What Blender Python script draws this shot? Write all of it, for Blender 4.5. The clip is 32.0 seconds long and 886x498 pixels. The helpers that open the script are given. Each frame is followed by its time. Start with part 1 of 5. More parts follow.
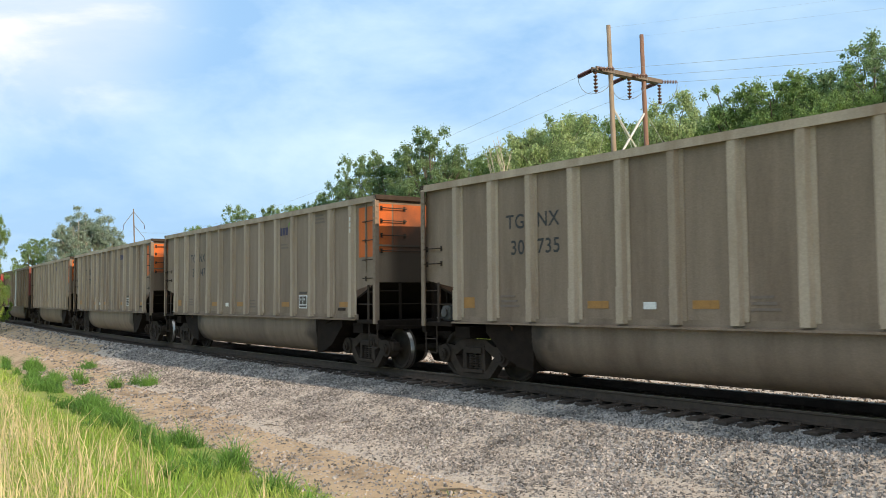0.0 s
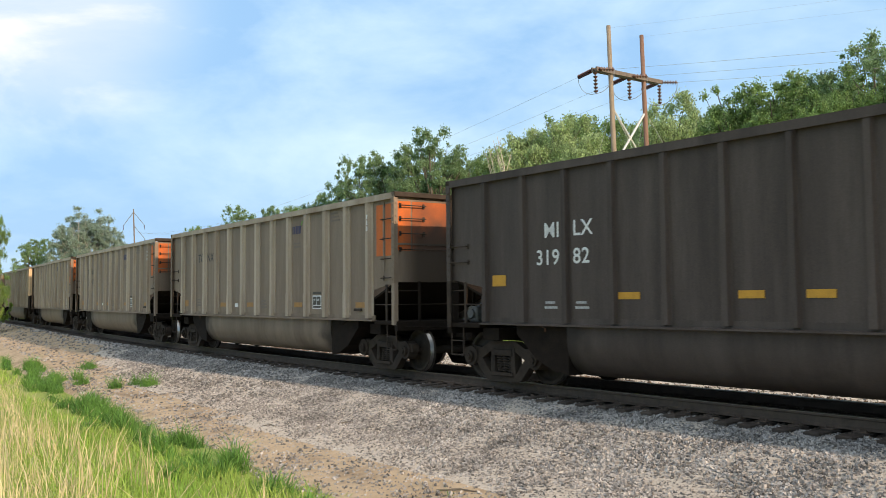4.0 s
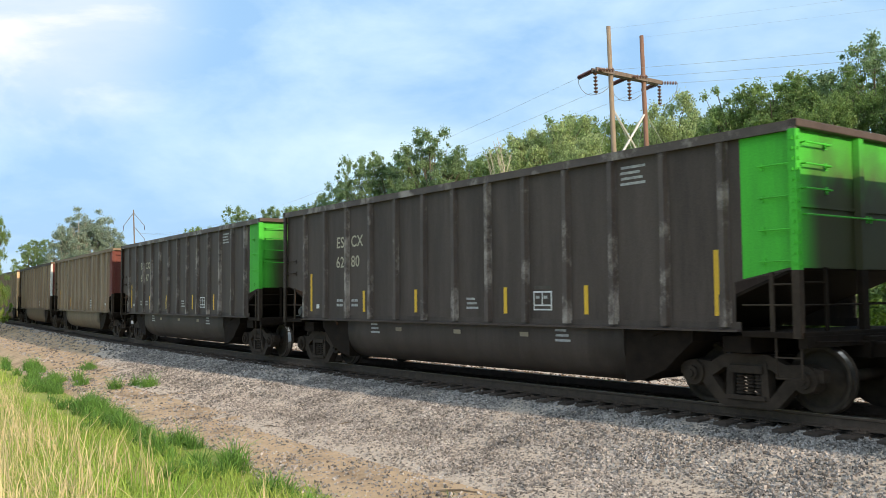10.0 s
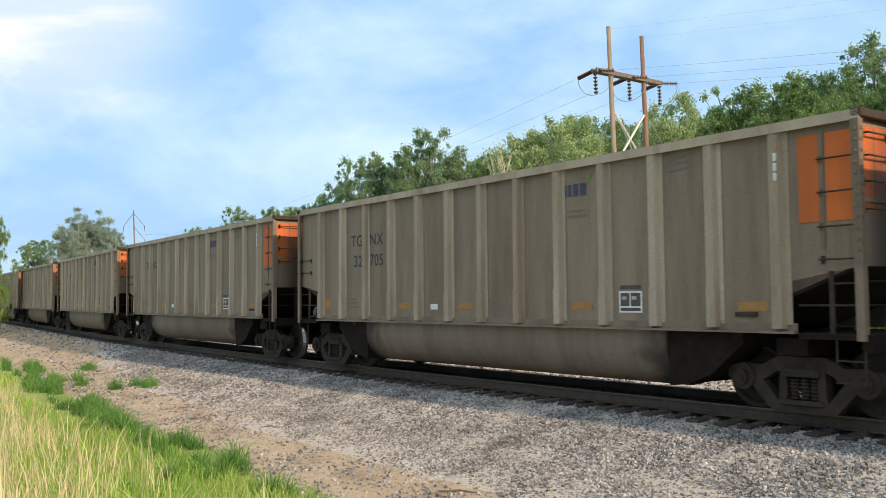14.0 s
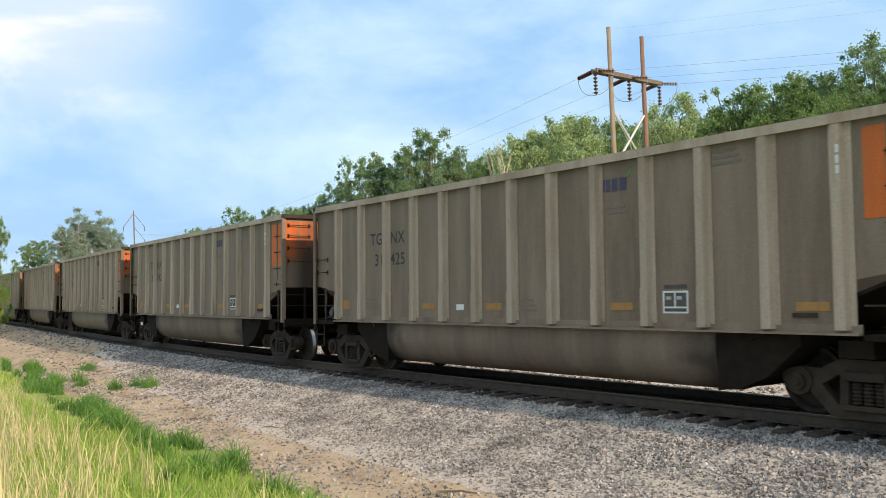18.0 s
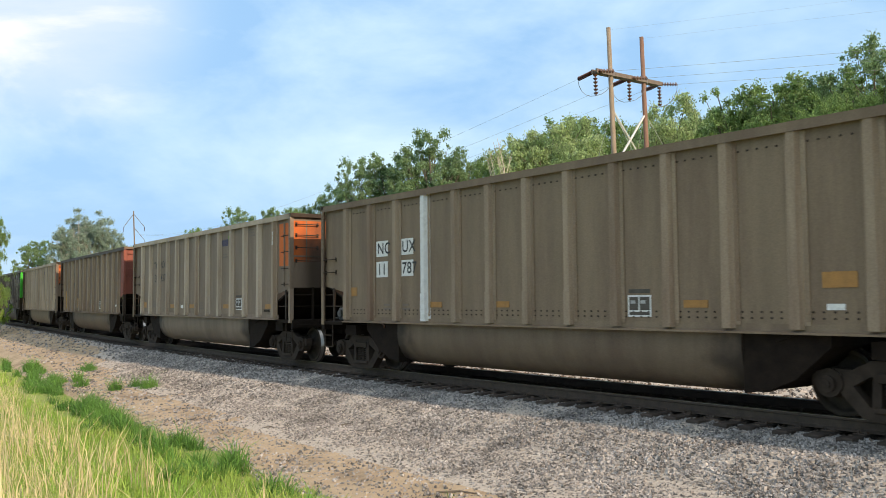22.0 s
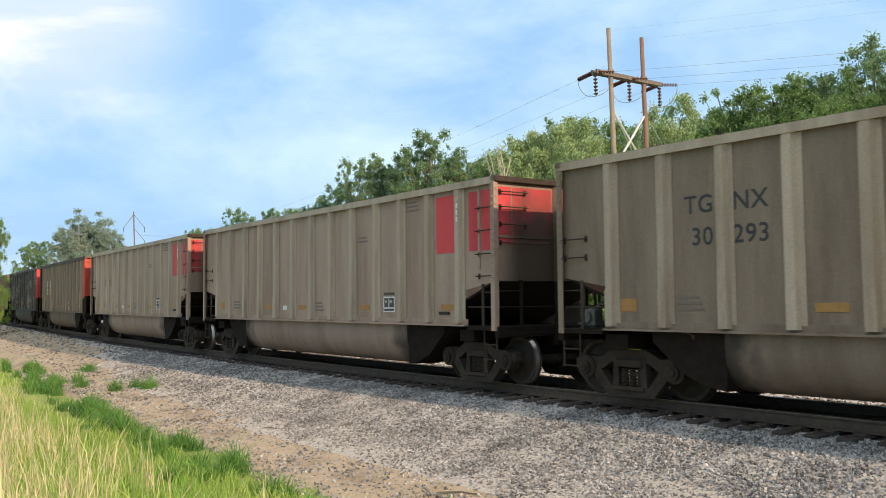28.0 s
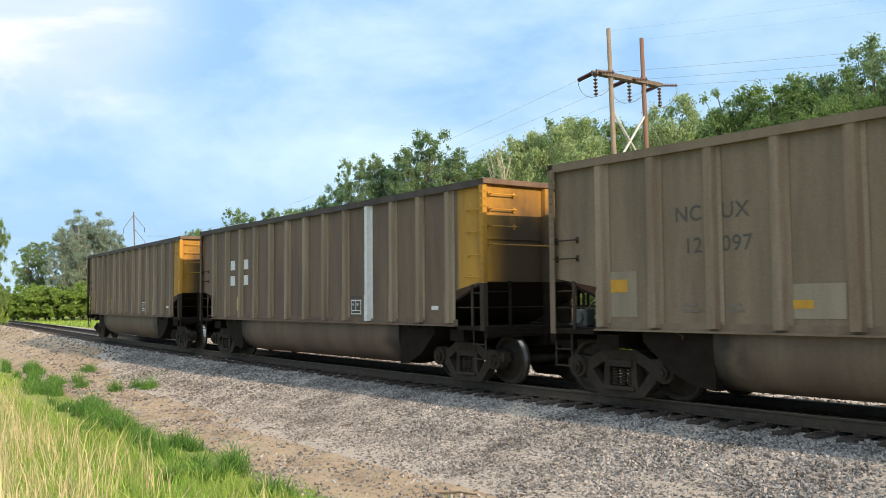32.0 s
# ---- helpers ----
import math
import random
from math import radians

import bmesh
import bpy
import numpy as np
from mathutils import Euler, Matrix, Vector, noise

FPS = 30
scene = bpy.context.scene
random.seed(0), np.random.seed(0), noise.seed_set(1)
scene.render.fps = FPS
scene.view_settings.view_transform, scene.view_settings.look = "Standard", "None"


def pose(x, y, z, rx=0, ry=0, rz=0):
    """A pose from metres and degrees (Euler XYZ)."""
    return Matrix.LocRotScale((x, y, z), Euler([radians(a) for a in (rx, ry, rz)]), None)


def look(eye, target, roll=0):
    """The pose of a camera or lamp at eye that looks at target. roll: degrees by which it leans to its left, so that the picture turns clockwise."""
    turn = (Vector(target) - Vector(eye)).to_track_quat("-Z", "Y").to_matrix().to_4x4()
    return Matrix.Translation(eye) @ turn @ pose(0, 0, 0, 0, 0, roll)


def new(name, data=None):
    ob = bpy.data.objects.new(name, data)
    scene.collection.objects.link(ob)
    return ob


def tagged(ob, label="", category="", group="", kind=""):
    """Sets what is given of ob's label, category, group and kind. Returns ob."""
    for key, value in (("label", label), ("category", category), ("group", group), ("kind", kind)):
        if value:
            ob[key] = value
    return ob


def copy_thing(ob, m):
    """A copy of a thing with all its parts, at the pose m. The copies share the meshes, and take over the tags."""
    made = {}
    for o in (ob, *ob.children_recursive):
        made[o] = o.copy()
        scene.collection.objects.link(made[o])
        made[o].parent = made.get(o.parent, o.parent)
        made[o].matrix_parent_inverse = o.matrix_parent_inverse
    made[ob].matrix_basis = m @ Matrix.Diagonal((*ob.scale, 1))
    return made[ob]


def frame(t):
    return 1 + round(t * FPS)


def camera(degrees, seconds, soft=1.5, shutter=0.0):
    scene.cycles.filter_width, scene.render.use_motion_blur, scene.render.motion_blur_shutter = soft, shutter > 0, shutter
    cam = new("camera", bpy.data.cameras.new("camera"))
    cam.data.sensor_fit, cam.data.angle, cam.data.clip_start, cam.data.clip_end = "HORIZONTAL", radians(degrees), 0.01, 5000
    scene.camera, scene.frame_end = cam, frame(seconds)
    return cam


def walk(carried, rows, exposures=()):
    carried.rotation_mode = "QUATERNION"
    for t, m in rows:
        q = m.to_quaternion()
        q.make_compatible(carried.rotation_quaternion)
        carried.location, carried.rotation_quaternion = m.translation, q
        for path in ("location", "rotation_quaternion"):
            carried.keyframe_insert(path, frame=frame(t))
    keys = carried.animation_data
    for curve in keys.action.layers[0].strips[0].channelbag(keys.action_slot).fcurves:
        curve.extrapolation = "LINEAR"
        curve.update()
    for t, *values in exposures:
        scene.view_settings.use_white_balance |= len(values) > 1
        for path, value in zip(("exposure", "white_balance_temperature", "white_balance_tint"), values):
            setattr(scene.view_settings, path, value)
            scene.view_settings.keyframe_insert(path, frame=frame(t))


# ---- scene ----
cam = camera(52.84, 32.0, soft=0.75, shutter=0.05)

# ---- camera: a tripod whose head creeps upwards ----
EYE = (0.0, 0.0, 2.0)


def aim(t):
    tilt = radians(1.919 + 0.00646 * t)
    return look(EYE, (0, 100 * math.cos(tilt), EYE[2] + 100 * math.sin(tilt)), -2.2)


walk(cam, [(t, aim(t)) for t in (0.0, 8.0, 16.0, 24.0, 32.0)], exposures=[(t, stops, 8000.0, 17.0) for t, stops in ((0.0, 0.32), (9.5, 0.32), (11.0, 0.38), (12.3, 0.38), (13.6, 0.34), (20.0, 0.32), (29.0, 0.33), (31.0, 0.38), (32.0, 0.37))])

# ---- world and sun ----
SUN = Vector((0.655, -0.76, 0.37)).normalized()
world = bpy.data.worlds.new("sky")
scene.world = world
world.use_nodes = True


def build_sky():
    nt = world.node_tree
    nt.nodes.clear()
    out = nt.nodes.new("ShaderNodeOutputWorld")
    bg = nt.nodes.new("ShaderNodeBackground")
    sky = nt.nodes.new("ShaderNodeTexSky")
    sky.sky_type = "NISHITA"
    sky.sun_disc = False
    sky.sun_elevation = math.asin(SUN.z)
    sky.sun_rotation = math.atan2(SUN.x, SUN.y)
    sky.dust_density = 1.2
    ln = nt.links.new
    co = nt.nodes.new("ShaderNodeTexCoord")
    mp = nt.nodes.new("ShaderNodeMapping")
    mp.inputs["Scale"].default_value = (1.0, 1.0, 2.1)
    mp.inputs["Rotation"].default_value = (0.0, 0.35, -0.22)
    mp.inputs["Location"].default_value = (0.3, 1.7, 0.4)
    n1 = nt.nodes.new("ShaderNodeTexNoise")
    n1.inputs["Scale"].default_value = 3.9
    n1.inputs["Detail"].default_value = 7.0
    n1.inputs["Roughness"].default_value = 0.56
    n1.inputs["Distortion"].default_value = 0.25
    rp = nt.nodes.new("ShaderNodeValToRGB")
    rp.color_ramp.elements[0].position = 0.42
    rp.color_ramp.elements[1].position = 0.86
    mx = nt.nodes.new("ShaderNodeMix")
    mx.data_type = "RGBA"
    mx.inputs[7].default_value = (5.9, 8.8, 11.0, 1)
    tint = nt.nodes.new("ShaderNodeMix")
    tint.data_type = "RGBA"
    tint.inputs[0].default_value = 0.85
    tint.inputs[7].default_value = (2.5, 5.6, 10.0, 1)
    bg.inputs["Strength"].default_value = 0.1
    ln = nt.links.new
    ln(co.outputs["Generated"], mp.inputs["Vector"])
    ln(mp.outputs[0], n1.inputs["Vector"])
    ln(n1.outputs["Fac"], rp.inputs["Fac"])
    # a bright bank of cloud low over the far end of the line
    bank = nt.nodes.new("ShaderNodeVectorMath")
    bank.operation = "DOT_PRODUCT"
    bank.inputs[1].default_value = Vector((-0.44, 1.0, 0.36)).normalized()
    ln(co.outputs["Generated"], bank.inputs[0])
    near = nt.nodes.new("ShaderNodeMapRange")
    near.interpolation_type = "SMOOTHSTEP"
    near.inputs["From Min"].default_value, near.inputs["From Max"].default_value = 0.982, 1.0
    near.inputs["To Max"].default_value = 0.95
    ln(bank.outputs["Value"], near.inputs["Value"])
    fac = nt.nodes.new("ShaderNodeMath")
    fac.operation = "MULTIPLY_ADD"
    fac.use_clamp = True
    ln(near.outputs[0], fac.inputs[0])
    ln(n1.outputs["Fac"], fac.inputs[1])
    # unseen cloud cover added overhead, above the view, to whiten the fill light
    high = nt.nodes.new("ShaderNodeSeparateXYZ")
    ln(co.outputs["Generated"], high.inputs[0])
    over = nt.nodes.new("ShaderNodeMapRange")
    over.interpolation_type = "SMOOTHSTEP"
    over.inputs["From Min"].default_value, over.inputs["From Max"].default_value = 0.33, 0.8
    over.inputs["To Max"].default_value = 0.6
    ln(high.outputs["Z"], over.inputs["Value"])
    cover = nt.nodes.new("ShaderNodeMath")
    ln(rp.outputs["Color"], cover.inputs[0])
    ln(over.outputs[0], cover.inputs[1])
    ln(cover.outputs[0], fac.inputs[2])
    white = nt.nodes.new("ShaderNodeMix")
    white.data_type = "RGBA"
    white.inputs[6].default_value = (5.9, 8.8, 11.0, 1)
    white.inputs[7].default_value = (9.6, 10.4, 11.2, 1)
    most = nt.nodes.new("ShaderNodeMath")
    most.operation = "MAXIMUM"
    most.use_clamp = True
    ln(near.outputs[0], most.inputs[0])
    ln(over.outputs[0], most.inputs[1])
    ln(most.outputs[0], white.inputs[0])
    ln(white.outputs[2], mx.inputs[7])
    ln(fac.outputs[0], mx.inputs[0])
    ln(sky.outputs[0], tint.inputs[6])
    ln(tint.outputs[2], mx.inputs[6])
    ln(mx.outputs[2], bg.inputs["Color"])
    ln(bg.outputs[0], out.inputs["Surface"])


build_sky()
sun_data = bpy.data.lights.new("sun", "SUN")
sun_data.energy = 3.3
sun_data.angle = radians(0.55)
sun_data.color = (1.0, 0.88, 0.72)
sun_lamp = new("sun", sun_data)
sun_lamp.matrix_world = look(SUN * 100, (0, 0, 0))


# ---- materials ----
def material(name, a, b, rough=0.7, metal=0.0, scale=8.0, fine=60.0, bump=0.15, stretch=(1, 1, 1), c=None, c_at=(0.55, 0.75), per_object=0.0, islands=0.0, spec=0.4, translucent=0.0):
    """Two colours blended by a coarse noise, speckled by a fine one, with stains of a third colour and relief."""
    m = bpy.data.materials.new(name)
    m.use_nodes = True
    nt = m.node_tree
    nodes, ln = nt.nodes, nt.links.new
    bs = nodes["Principled BSDF"]
    co = nodes.new("ShaderNodeTexCoord")
    mp = nodes.new("ShaderNodeMapping")
    mp.inputs["Scale"].default_value = stretch
    ln(co.outputs["Object"], mp.inputs["Vector"])
    vec = mp.outputs[0]
    info = nodes.new("ShaderNodeObjectInfo")
    if per_object:
        add = nodes.new("ShaderNodeVectorMath")
        add.operation = "MULTIPLY_ADD"
        ln(info.outputs["Random"], add.inputs[0])
        add.inputs[1].default_value = (37.0, 53.0, 71.0)
        ln(vec, add.inputs[2])
        vec = add.outputs[0]
    n1 = nodes.new("ShaderNodeTexNoise")
    n1.inputs["Scale"].default_value = scale
    n1.inputs["Detail"].default_value = 6.0
    n1.inputs["Roughness"].default_value = 0.62
    ln(vec, n1.inputs["Vector"])
    n2 = nodes.new("ShaderNodeTexNoise")
    n2.inputs["Scale"].default_value = fine
    n2.inputs["Detail"].default_value = 3.0
    ln(co.outputs["Object"], n2.inputs["Vector"])
    r1 = nodes.new("ShaderNodeValToRGB")
    r1.color_ramp.elements[0].position, r1.color_ramp.elements[1].position = 0.32, 0.68
    r1.color_ramp.elements[0].color, r1.color_ramp.elements[1].color = (*a, 1), (*b, 1)
    ln(n1.outputs["Fac"], r1.inputs["Fac"])
    colour = r1.outputs["Color"]
    if c:
        n3 = nodes.new("ShaderNodeTexNoise")
        n3.inputs["Scale"].default_value = scale * 0.45
        n3.inputs["Detail"].default_value = 8.0
        n3.inputs["Roughness"].default_value = 0.7
        off = nodes.new("ShaderNodeVectorMath")
        off.inputs[1].default_value = (13.1, 4.7, 9.2)
        ln(vec, off.inputs[0])
        ln(off.outputs[0], n3.inputs["Vector"])
        r3 = nodes.new("ShaderNodeMapRange")
        r3.inputs["From Min"].default_value, r3.inputs["From Max"].default_value = c_at
        ln(n3.outputs["Fac"], r3.inputs["Value"])
        mc = nodes.new("ShaderNodeMix")
        mc.data_type = "RGBA"
        ln(r3.outputs[0], mc.inputs[0])
        ln(colour, mc.inputs[6])
        mc.inputs[7].default_value = (*c, 1)
        colour = mc.outputs[2]
    hs = nodes.new("ShaderNodeHueSaturation")
    ln(colour, hs.inputs["Color"])
    val = nodes.new("ShaderNodeMapRange")
    val.inputs["To Min"].default_value, val.inputs["To Max"].default_value = 0.72, 1.28
    ln(n2.outputs["Fac"], val.inputs["Value"])
    value = val.outputs[0]
    if per_object or islands:
        src = info.outputs["Random"]
        if islands:
            geo = nodes.new("ShaderNodeNewGeometry")
            src = geo.outputs["Random Per Island"]
        amount = islands or per_object
        v2 = nodes.new("ShaderNodeMapRange")
        v2.inputs["To Min"].default_value, v2.inputs["To Max"].default_value = 1 - amount, 1 + amount
        ln(src, v2.inputs["Value"])
        mu = nodes.new("ShaderNodeMath")
        mu.operation = "MULTIPLY"
        ln(value, mu.inputs[0])
        ln(v2.outputs[0], mu.inputs[1])
        value = mu.outputs[0]
    ln(value, hs.inputs["Value"])
    ln(hs.outputs[0], bs.inputs["Base Color"])
    rr = nodes.new("ShaderNodeMapRange")
    rr.inputs["To Min"].default_value, rr.inputs["To Max"].default_value = max(rough - 0.12, 0.05), min(rough + 0.12, 1)
    ln(n1.outputs["Fac"], rr.inputs["Value"])
    ln(rr.outputs[0], bs.inputs["Roughness"])
    bs.inputs["Metallic"].default_value = metal
    bs.inputs["Specular IOR Level"].default_value = spec
    if bump:
        bp = nodes.new("ShaderNodeBump")
        bp.inputs["Strength"].default_value = bump
        bp.inputs["Distance"].default_value = 0.02
        ln(n2.outputs["Fac"], bp.inputs["Height"])
        ln(bp.outputs[0], bs.inputs["Normal"])
    if translucent:
        tr = nodes.new("ShaderNodeBsdfTranslucent")
        ln(hs.outputs[0], tr.inputs["Color"])
        ms = nodes.new("ShaderNodeMixShader")
        ms.inputs[0].default_value = translucent
        ln(bs.outputs[0], ms.inputs[1])
        ln(tr.outputs[0], ms.inputs[2])
        ln(ms.outputs[0], nodes["Material Output"].inputs["Surface"])
    return m


STREAK = (1.2, 1.2, 0.16)


def body_paint(name, a, b, c, metal=0.0, rough=0.62):
    return material(name, a, b, rough, metal, 2.2, 45.0, 0.05, STREAK, c, (0.46, 0.74), per_object=0.07, spec=0.22)


BODY = {
    "grey": body_paint("weathered_aluminium", (0.209, 0.150, 0.106), (0.284, 0.206, 0.148), (0.153, 0.102, 0.069)),
    "brown": body_paint("grimy_brown_grey_paint", (0.147, 0.095, 0.062), (0.204, 0.134, 0.089), (0.108, 0.066, 0.051)),
    "tan": body_paint("dusty_tan_grey_paint", (0.19, 0.134, 0.087), (0.252, 0.179, 0.118), (0.152, 0.098, 0.067)),
    "ochre": body_paint("rust_streaked_rib_paint", (0.255, 0.183, 0.122), (0.355, 0.262, 0.18), (0.19, 0.115, 0.075)),
    "dark": body_paint("dark_charcoal_paint", (0.069, 0.05, 0.041), (0.103, 0.077, 0.064), (0.045, 0.032, 0.026)),
    "scuffed": material("scuffed_charcoal_ribs", (0.075, 0.053, 0.043), (0.12, 0.088, 0.072), 0.6, 0, 2.2, 45, 0.05, (1.2, 1.2, 0.9), (0.34, 0.285, 0.245), (0.51, 0.62), per_object=0.06),
    "slate": body_paint("dark_slate_paint", (0.088, 0.077, 0.072), (0.125, 0.112, 0.105), (0.05, 0.044, 0.041)),
    "light": body_paint("clean_light_aluminium", (0.334, 0.228, 0.170), (0.429, 0.297, 0.223), (0.248, 0.154, 0.106), 0.0),
    "rib": body_paint("worn_aluminium_ribs", (0.375, 0.29, 0.212), (0.49, 0.382, 0.285), (0.255, 0.169, 0.11)),
}
END = {
    "orange": body_paint("orange_end_paint", (0.6, 0.125, 0.028), (0.69, 0.155, 0.034), (0.42, 0.11, 0.035)),
    "maroon": body_paint("maroon_end_paint", (0.17, 0.045, 0.036), (0.23, 0.062, 0.048), (0.11, 0.038, 0.03)),
    "rust": body_paint("faded_brick_red_end_paint", (0.26, 0.072, 0.05), (0.33, 0.095, 0.064), (0.15, 0.055, 0.04)),
    "crimson": body_paint("crimson_end_paint", (0.42, 0.04, 0.05), (0.52, 0.055, 0.065), (0.28, 0.035, 0.04)),
    "red": body_paint("bright_red_end_paint", (0.6, 0.058, 0.062), (0.7, 0.08, 0.083), (0.4, 0.04, 0.04)),
    "vermilion": body_paint("vermilion_end_paint", (0.6, 0.075, 0.05), (0.68, 0.095, 0.062), (0.4, 0.08, 0.04)),
    "green": body_paint("bright_green_end_paint", (0.025, 0.46, 0.045), (0.035, 0.55, 0.055), (0.03, 0.3, 0.04)),
    "cream": body_paint("cream_end_paint", (0.74, 0.49, 0.275), (0.82, 0.56, 0.335), (0.44, 0.28, 0.16)),
    "yellow": body_paint("amber_yellow_end_paint", (0.5, 0.25, 0.04), (0.58, 0.29, 0.05), (0.25, 0.12, 0.035)),
}


def soot(m):
    """Blown soot on the end walls: a ragged smear off the near corner, thinning upwards."""
    nt = m.node_tree
    nodes, ln = nt.nodes, nt.links.new
    m = nodes["Principled BSDF"].inputs["Base Color"]
    source = m.links[0].from_socket
    co = nodes.new("ShaderNodeTexCoord")
    xyz = nodes.new("ShaderNodeSeparateXYZ")
    ln(co.outputs["Object"], xyz.inputs[0])
    nz = nodes.new("ShaderNodeTexNoise")
    nz.inputs["Scale"].default_value = 1.6
    nz.inputs["Detail"].default_value = 5.0
    ln(co.outputs["Object"], nz.inputs["Vector"])
    blur = nodes.new("ShaderNodeMath")
    blur.operation = "MULTIPLY_ADD"
    ln(nz.outputs["Fac"], blur.inputs[0])
    blur.inputs[1].default_value = 1.3
    ln(xyz.outputs["Z"], blur.inputs[2])
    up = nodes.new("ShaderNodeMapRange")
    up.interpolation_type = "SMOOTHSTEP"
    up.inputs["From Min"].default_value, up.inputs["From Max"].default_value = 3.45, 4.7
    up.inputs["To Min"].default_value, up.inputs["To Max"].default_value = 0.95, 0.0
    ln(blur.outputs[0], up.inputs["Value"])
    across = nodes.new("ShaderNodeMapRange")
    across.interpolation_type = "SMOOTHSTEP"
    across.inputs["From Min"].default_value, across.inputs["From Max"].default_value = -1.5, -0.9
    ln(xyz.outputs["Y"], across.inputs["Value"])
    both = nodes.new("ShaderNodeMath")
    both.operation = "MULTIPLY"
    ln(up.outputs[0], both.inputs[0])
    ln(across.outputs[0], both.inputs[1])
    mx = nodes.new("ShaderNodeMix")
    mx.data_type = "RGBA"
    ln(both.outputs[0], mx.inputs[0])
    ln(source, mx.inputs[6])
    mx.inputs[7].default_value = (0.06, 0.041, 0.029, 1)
    ln(mx.outputs[2], m)


def sooty(table):
    made = {}
    for key, m in table.items():
        made[key] = m.copy()
        made[key].name = m.name + "_sooted"
        soot(made[key])
    return made


def tub_dark_ends(m):
    """A tub's paint: darker all over, and raggedly near-black towards both ends."""
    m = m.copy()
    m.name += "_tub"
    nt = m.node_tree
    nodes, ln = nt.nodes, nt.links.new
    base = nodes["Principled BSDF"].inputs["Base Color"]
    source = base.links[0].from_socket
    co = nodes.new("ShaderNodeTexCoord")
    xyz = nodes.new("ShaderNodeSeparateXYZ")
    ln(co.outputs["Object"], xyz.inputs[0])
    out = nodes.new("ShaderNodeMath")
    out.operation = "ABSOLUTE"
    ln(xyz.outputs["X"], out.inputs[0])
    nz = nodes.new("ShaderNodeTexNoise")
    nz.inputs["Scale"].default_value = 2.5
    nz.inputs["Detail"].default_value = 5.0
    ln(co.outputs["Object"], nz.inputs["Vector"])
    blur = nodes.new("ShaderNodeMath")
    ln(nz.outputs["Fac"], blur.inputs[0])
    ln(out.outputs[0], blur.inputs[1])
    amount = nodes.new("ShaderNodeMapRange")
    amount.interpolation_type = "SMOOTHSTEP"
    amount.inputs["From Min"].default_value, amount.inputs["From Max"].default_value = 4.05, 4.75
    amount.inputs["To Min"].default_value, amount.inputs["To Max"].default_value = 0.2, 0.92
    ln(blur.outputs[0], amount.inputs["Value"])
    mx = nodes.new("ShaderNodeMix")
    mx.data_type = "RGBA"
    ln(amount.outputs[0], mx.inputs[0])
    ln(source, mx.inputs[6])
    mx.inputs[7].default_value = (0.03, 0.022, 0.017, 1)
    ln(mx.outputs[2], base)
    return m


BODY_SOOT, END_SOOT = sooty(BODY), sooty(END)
TUB = {key: tub_dark_ends(m) for key, m in BODY.items()}
# black grime, taken darker to hold the shade of bays and hopper ends
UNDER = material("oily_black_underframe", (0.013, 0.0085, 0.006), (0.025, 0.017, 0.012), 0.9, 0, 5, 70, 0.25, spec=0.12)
# oil stain, with the shade beneath the train put into the colour too
OIL_SHADE = material("oil_stained_ballast", (0.085, 0.06, 0.044), (0.14, 0.1, 0.075), 0.9, 0, 8, 40, 0.4, islands=0.4)
STEEL_DARK = material("sooty_cast_steel", (0.034, 0.024, 0.0175), (0.066, 0.047, 0.035), 0.85, 0.0, 5, 70, 0.25, spec=0.18)
WHEEL_STEEL = material("rolled_wheel_steel", (0.034, 0.025, 0.018), (0.066, 0.048, 0.035), 0.75, 0.1, 6, 60, 0.1, spec=0.2)
TREAD = material("polished_wheel_tread", (0.36, 0.35, 0.33), (0.45, 0.44, 0.42), 0.32, 1.0, 6, 60, 0.02)
RAIL_RUST = material("rusty_rail_web", (0.075, 0.05, 0.037), (0.12, 0.082, 0.06), 0.9, 0.0, 6, 80, 0.2)
RAIL_TOP = material("polished_rail_head", (0.2, 0.17, 0.15), (0.28, 0.25, 0.22), 0.4, 1.0, 3, 40, 0.02)
TIE_WOOD = material("weathered_creosoted_timber", (0.045, 0.033, 0.026), (0.09, 0.066, 0.051), 0.9, 0, 3, 50, 0.5, (0.4, 4, 4), per_object=0.25)
BALLAST = material("grey_crushed_stone", (0.43, 0.37, 0.31), (0.56, 0.49, 0.42), 0.95, 0, 26, 30, 0.3, c=(0.3, 0.23, 0.16), c_at=(0.5, 0.75))
STONE = material("ballast_stone", (0.148, 0.137, 0.128), (0.37, 0.346, 0.324), 0.85, 0, 1.3, 50, 0.3, islands=0.65)
GROUND = material("grassy_soil", (0.2, 0.25, 0.06), (0.3, 0.34, 0.085), 0.95, 0, 0.5, 14, 0.6, c=(0.25, 0.19, 0.09), c_at=(0.5, 0.75))
DIRT = material("sandy_dirt", (0.42, 0.3, 0.19), (0.53, 0.395, 0.265), 0.95, 0, 2.5, 60, 0.8, c=(0.24, 0.17, 0.11), c_at=(0.5, 0.68))
GRASS = material("fresh_green_grass", (0.19, 0.38, 0.06), (0.4, 0.5, 0.125), 0.7, 0, 0.7, 9, 0, islands=0.35, translucent=0.35)
GRASS_DARK = material("dark_green_weeds", (0.075, 0.2, 0.045), (0.15, 0.32, 0.065), 0.7, 0, 0.8, 9, 0, islands=0.35, translucent=0.35)
STRAW = material("dry_straw_stalks", (0.57, 0.455, 0.25), (0.77, 0.64, 0.4), 0.8, 0, 0.8, 9, 0, islands=0.25, translucent=0.3)
BARK = material("grey_brown_bark", (0.1, 0.08, 0.06), (0.19, 0.16, 0.125), 0.95, 0, 2, 12, 0.6, (1, 1, 0.3))
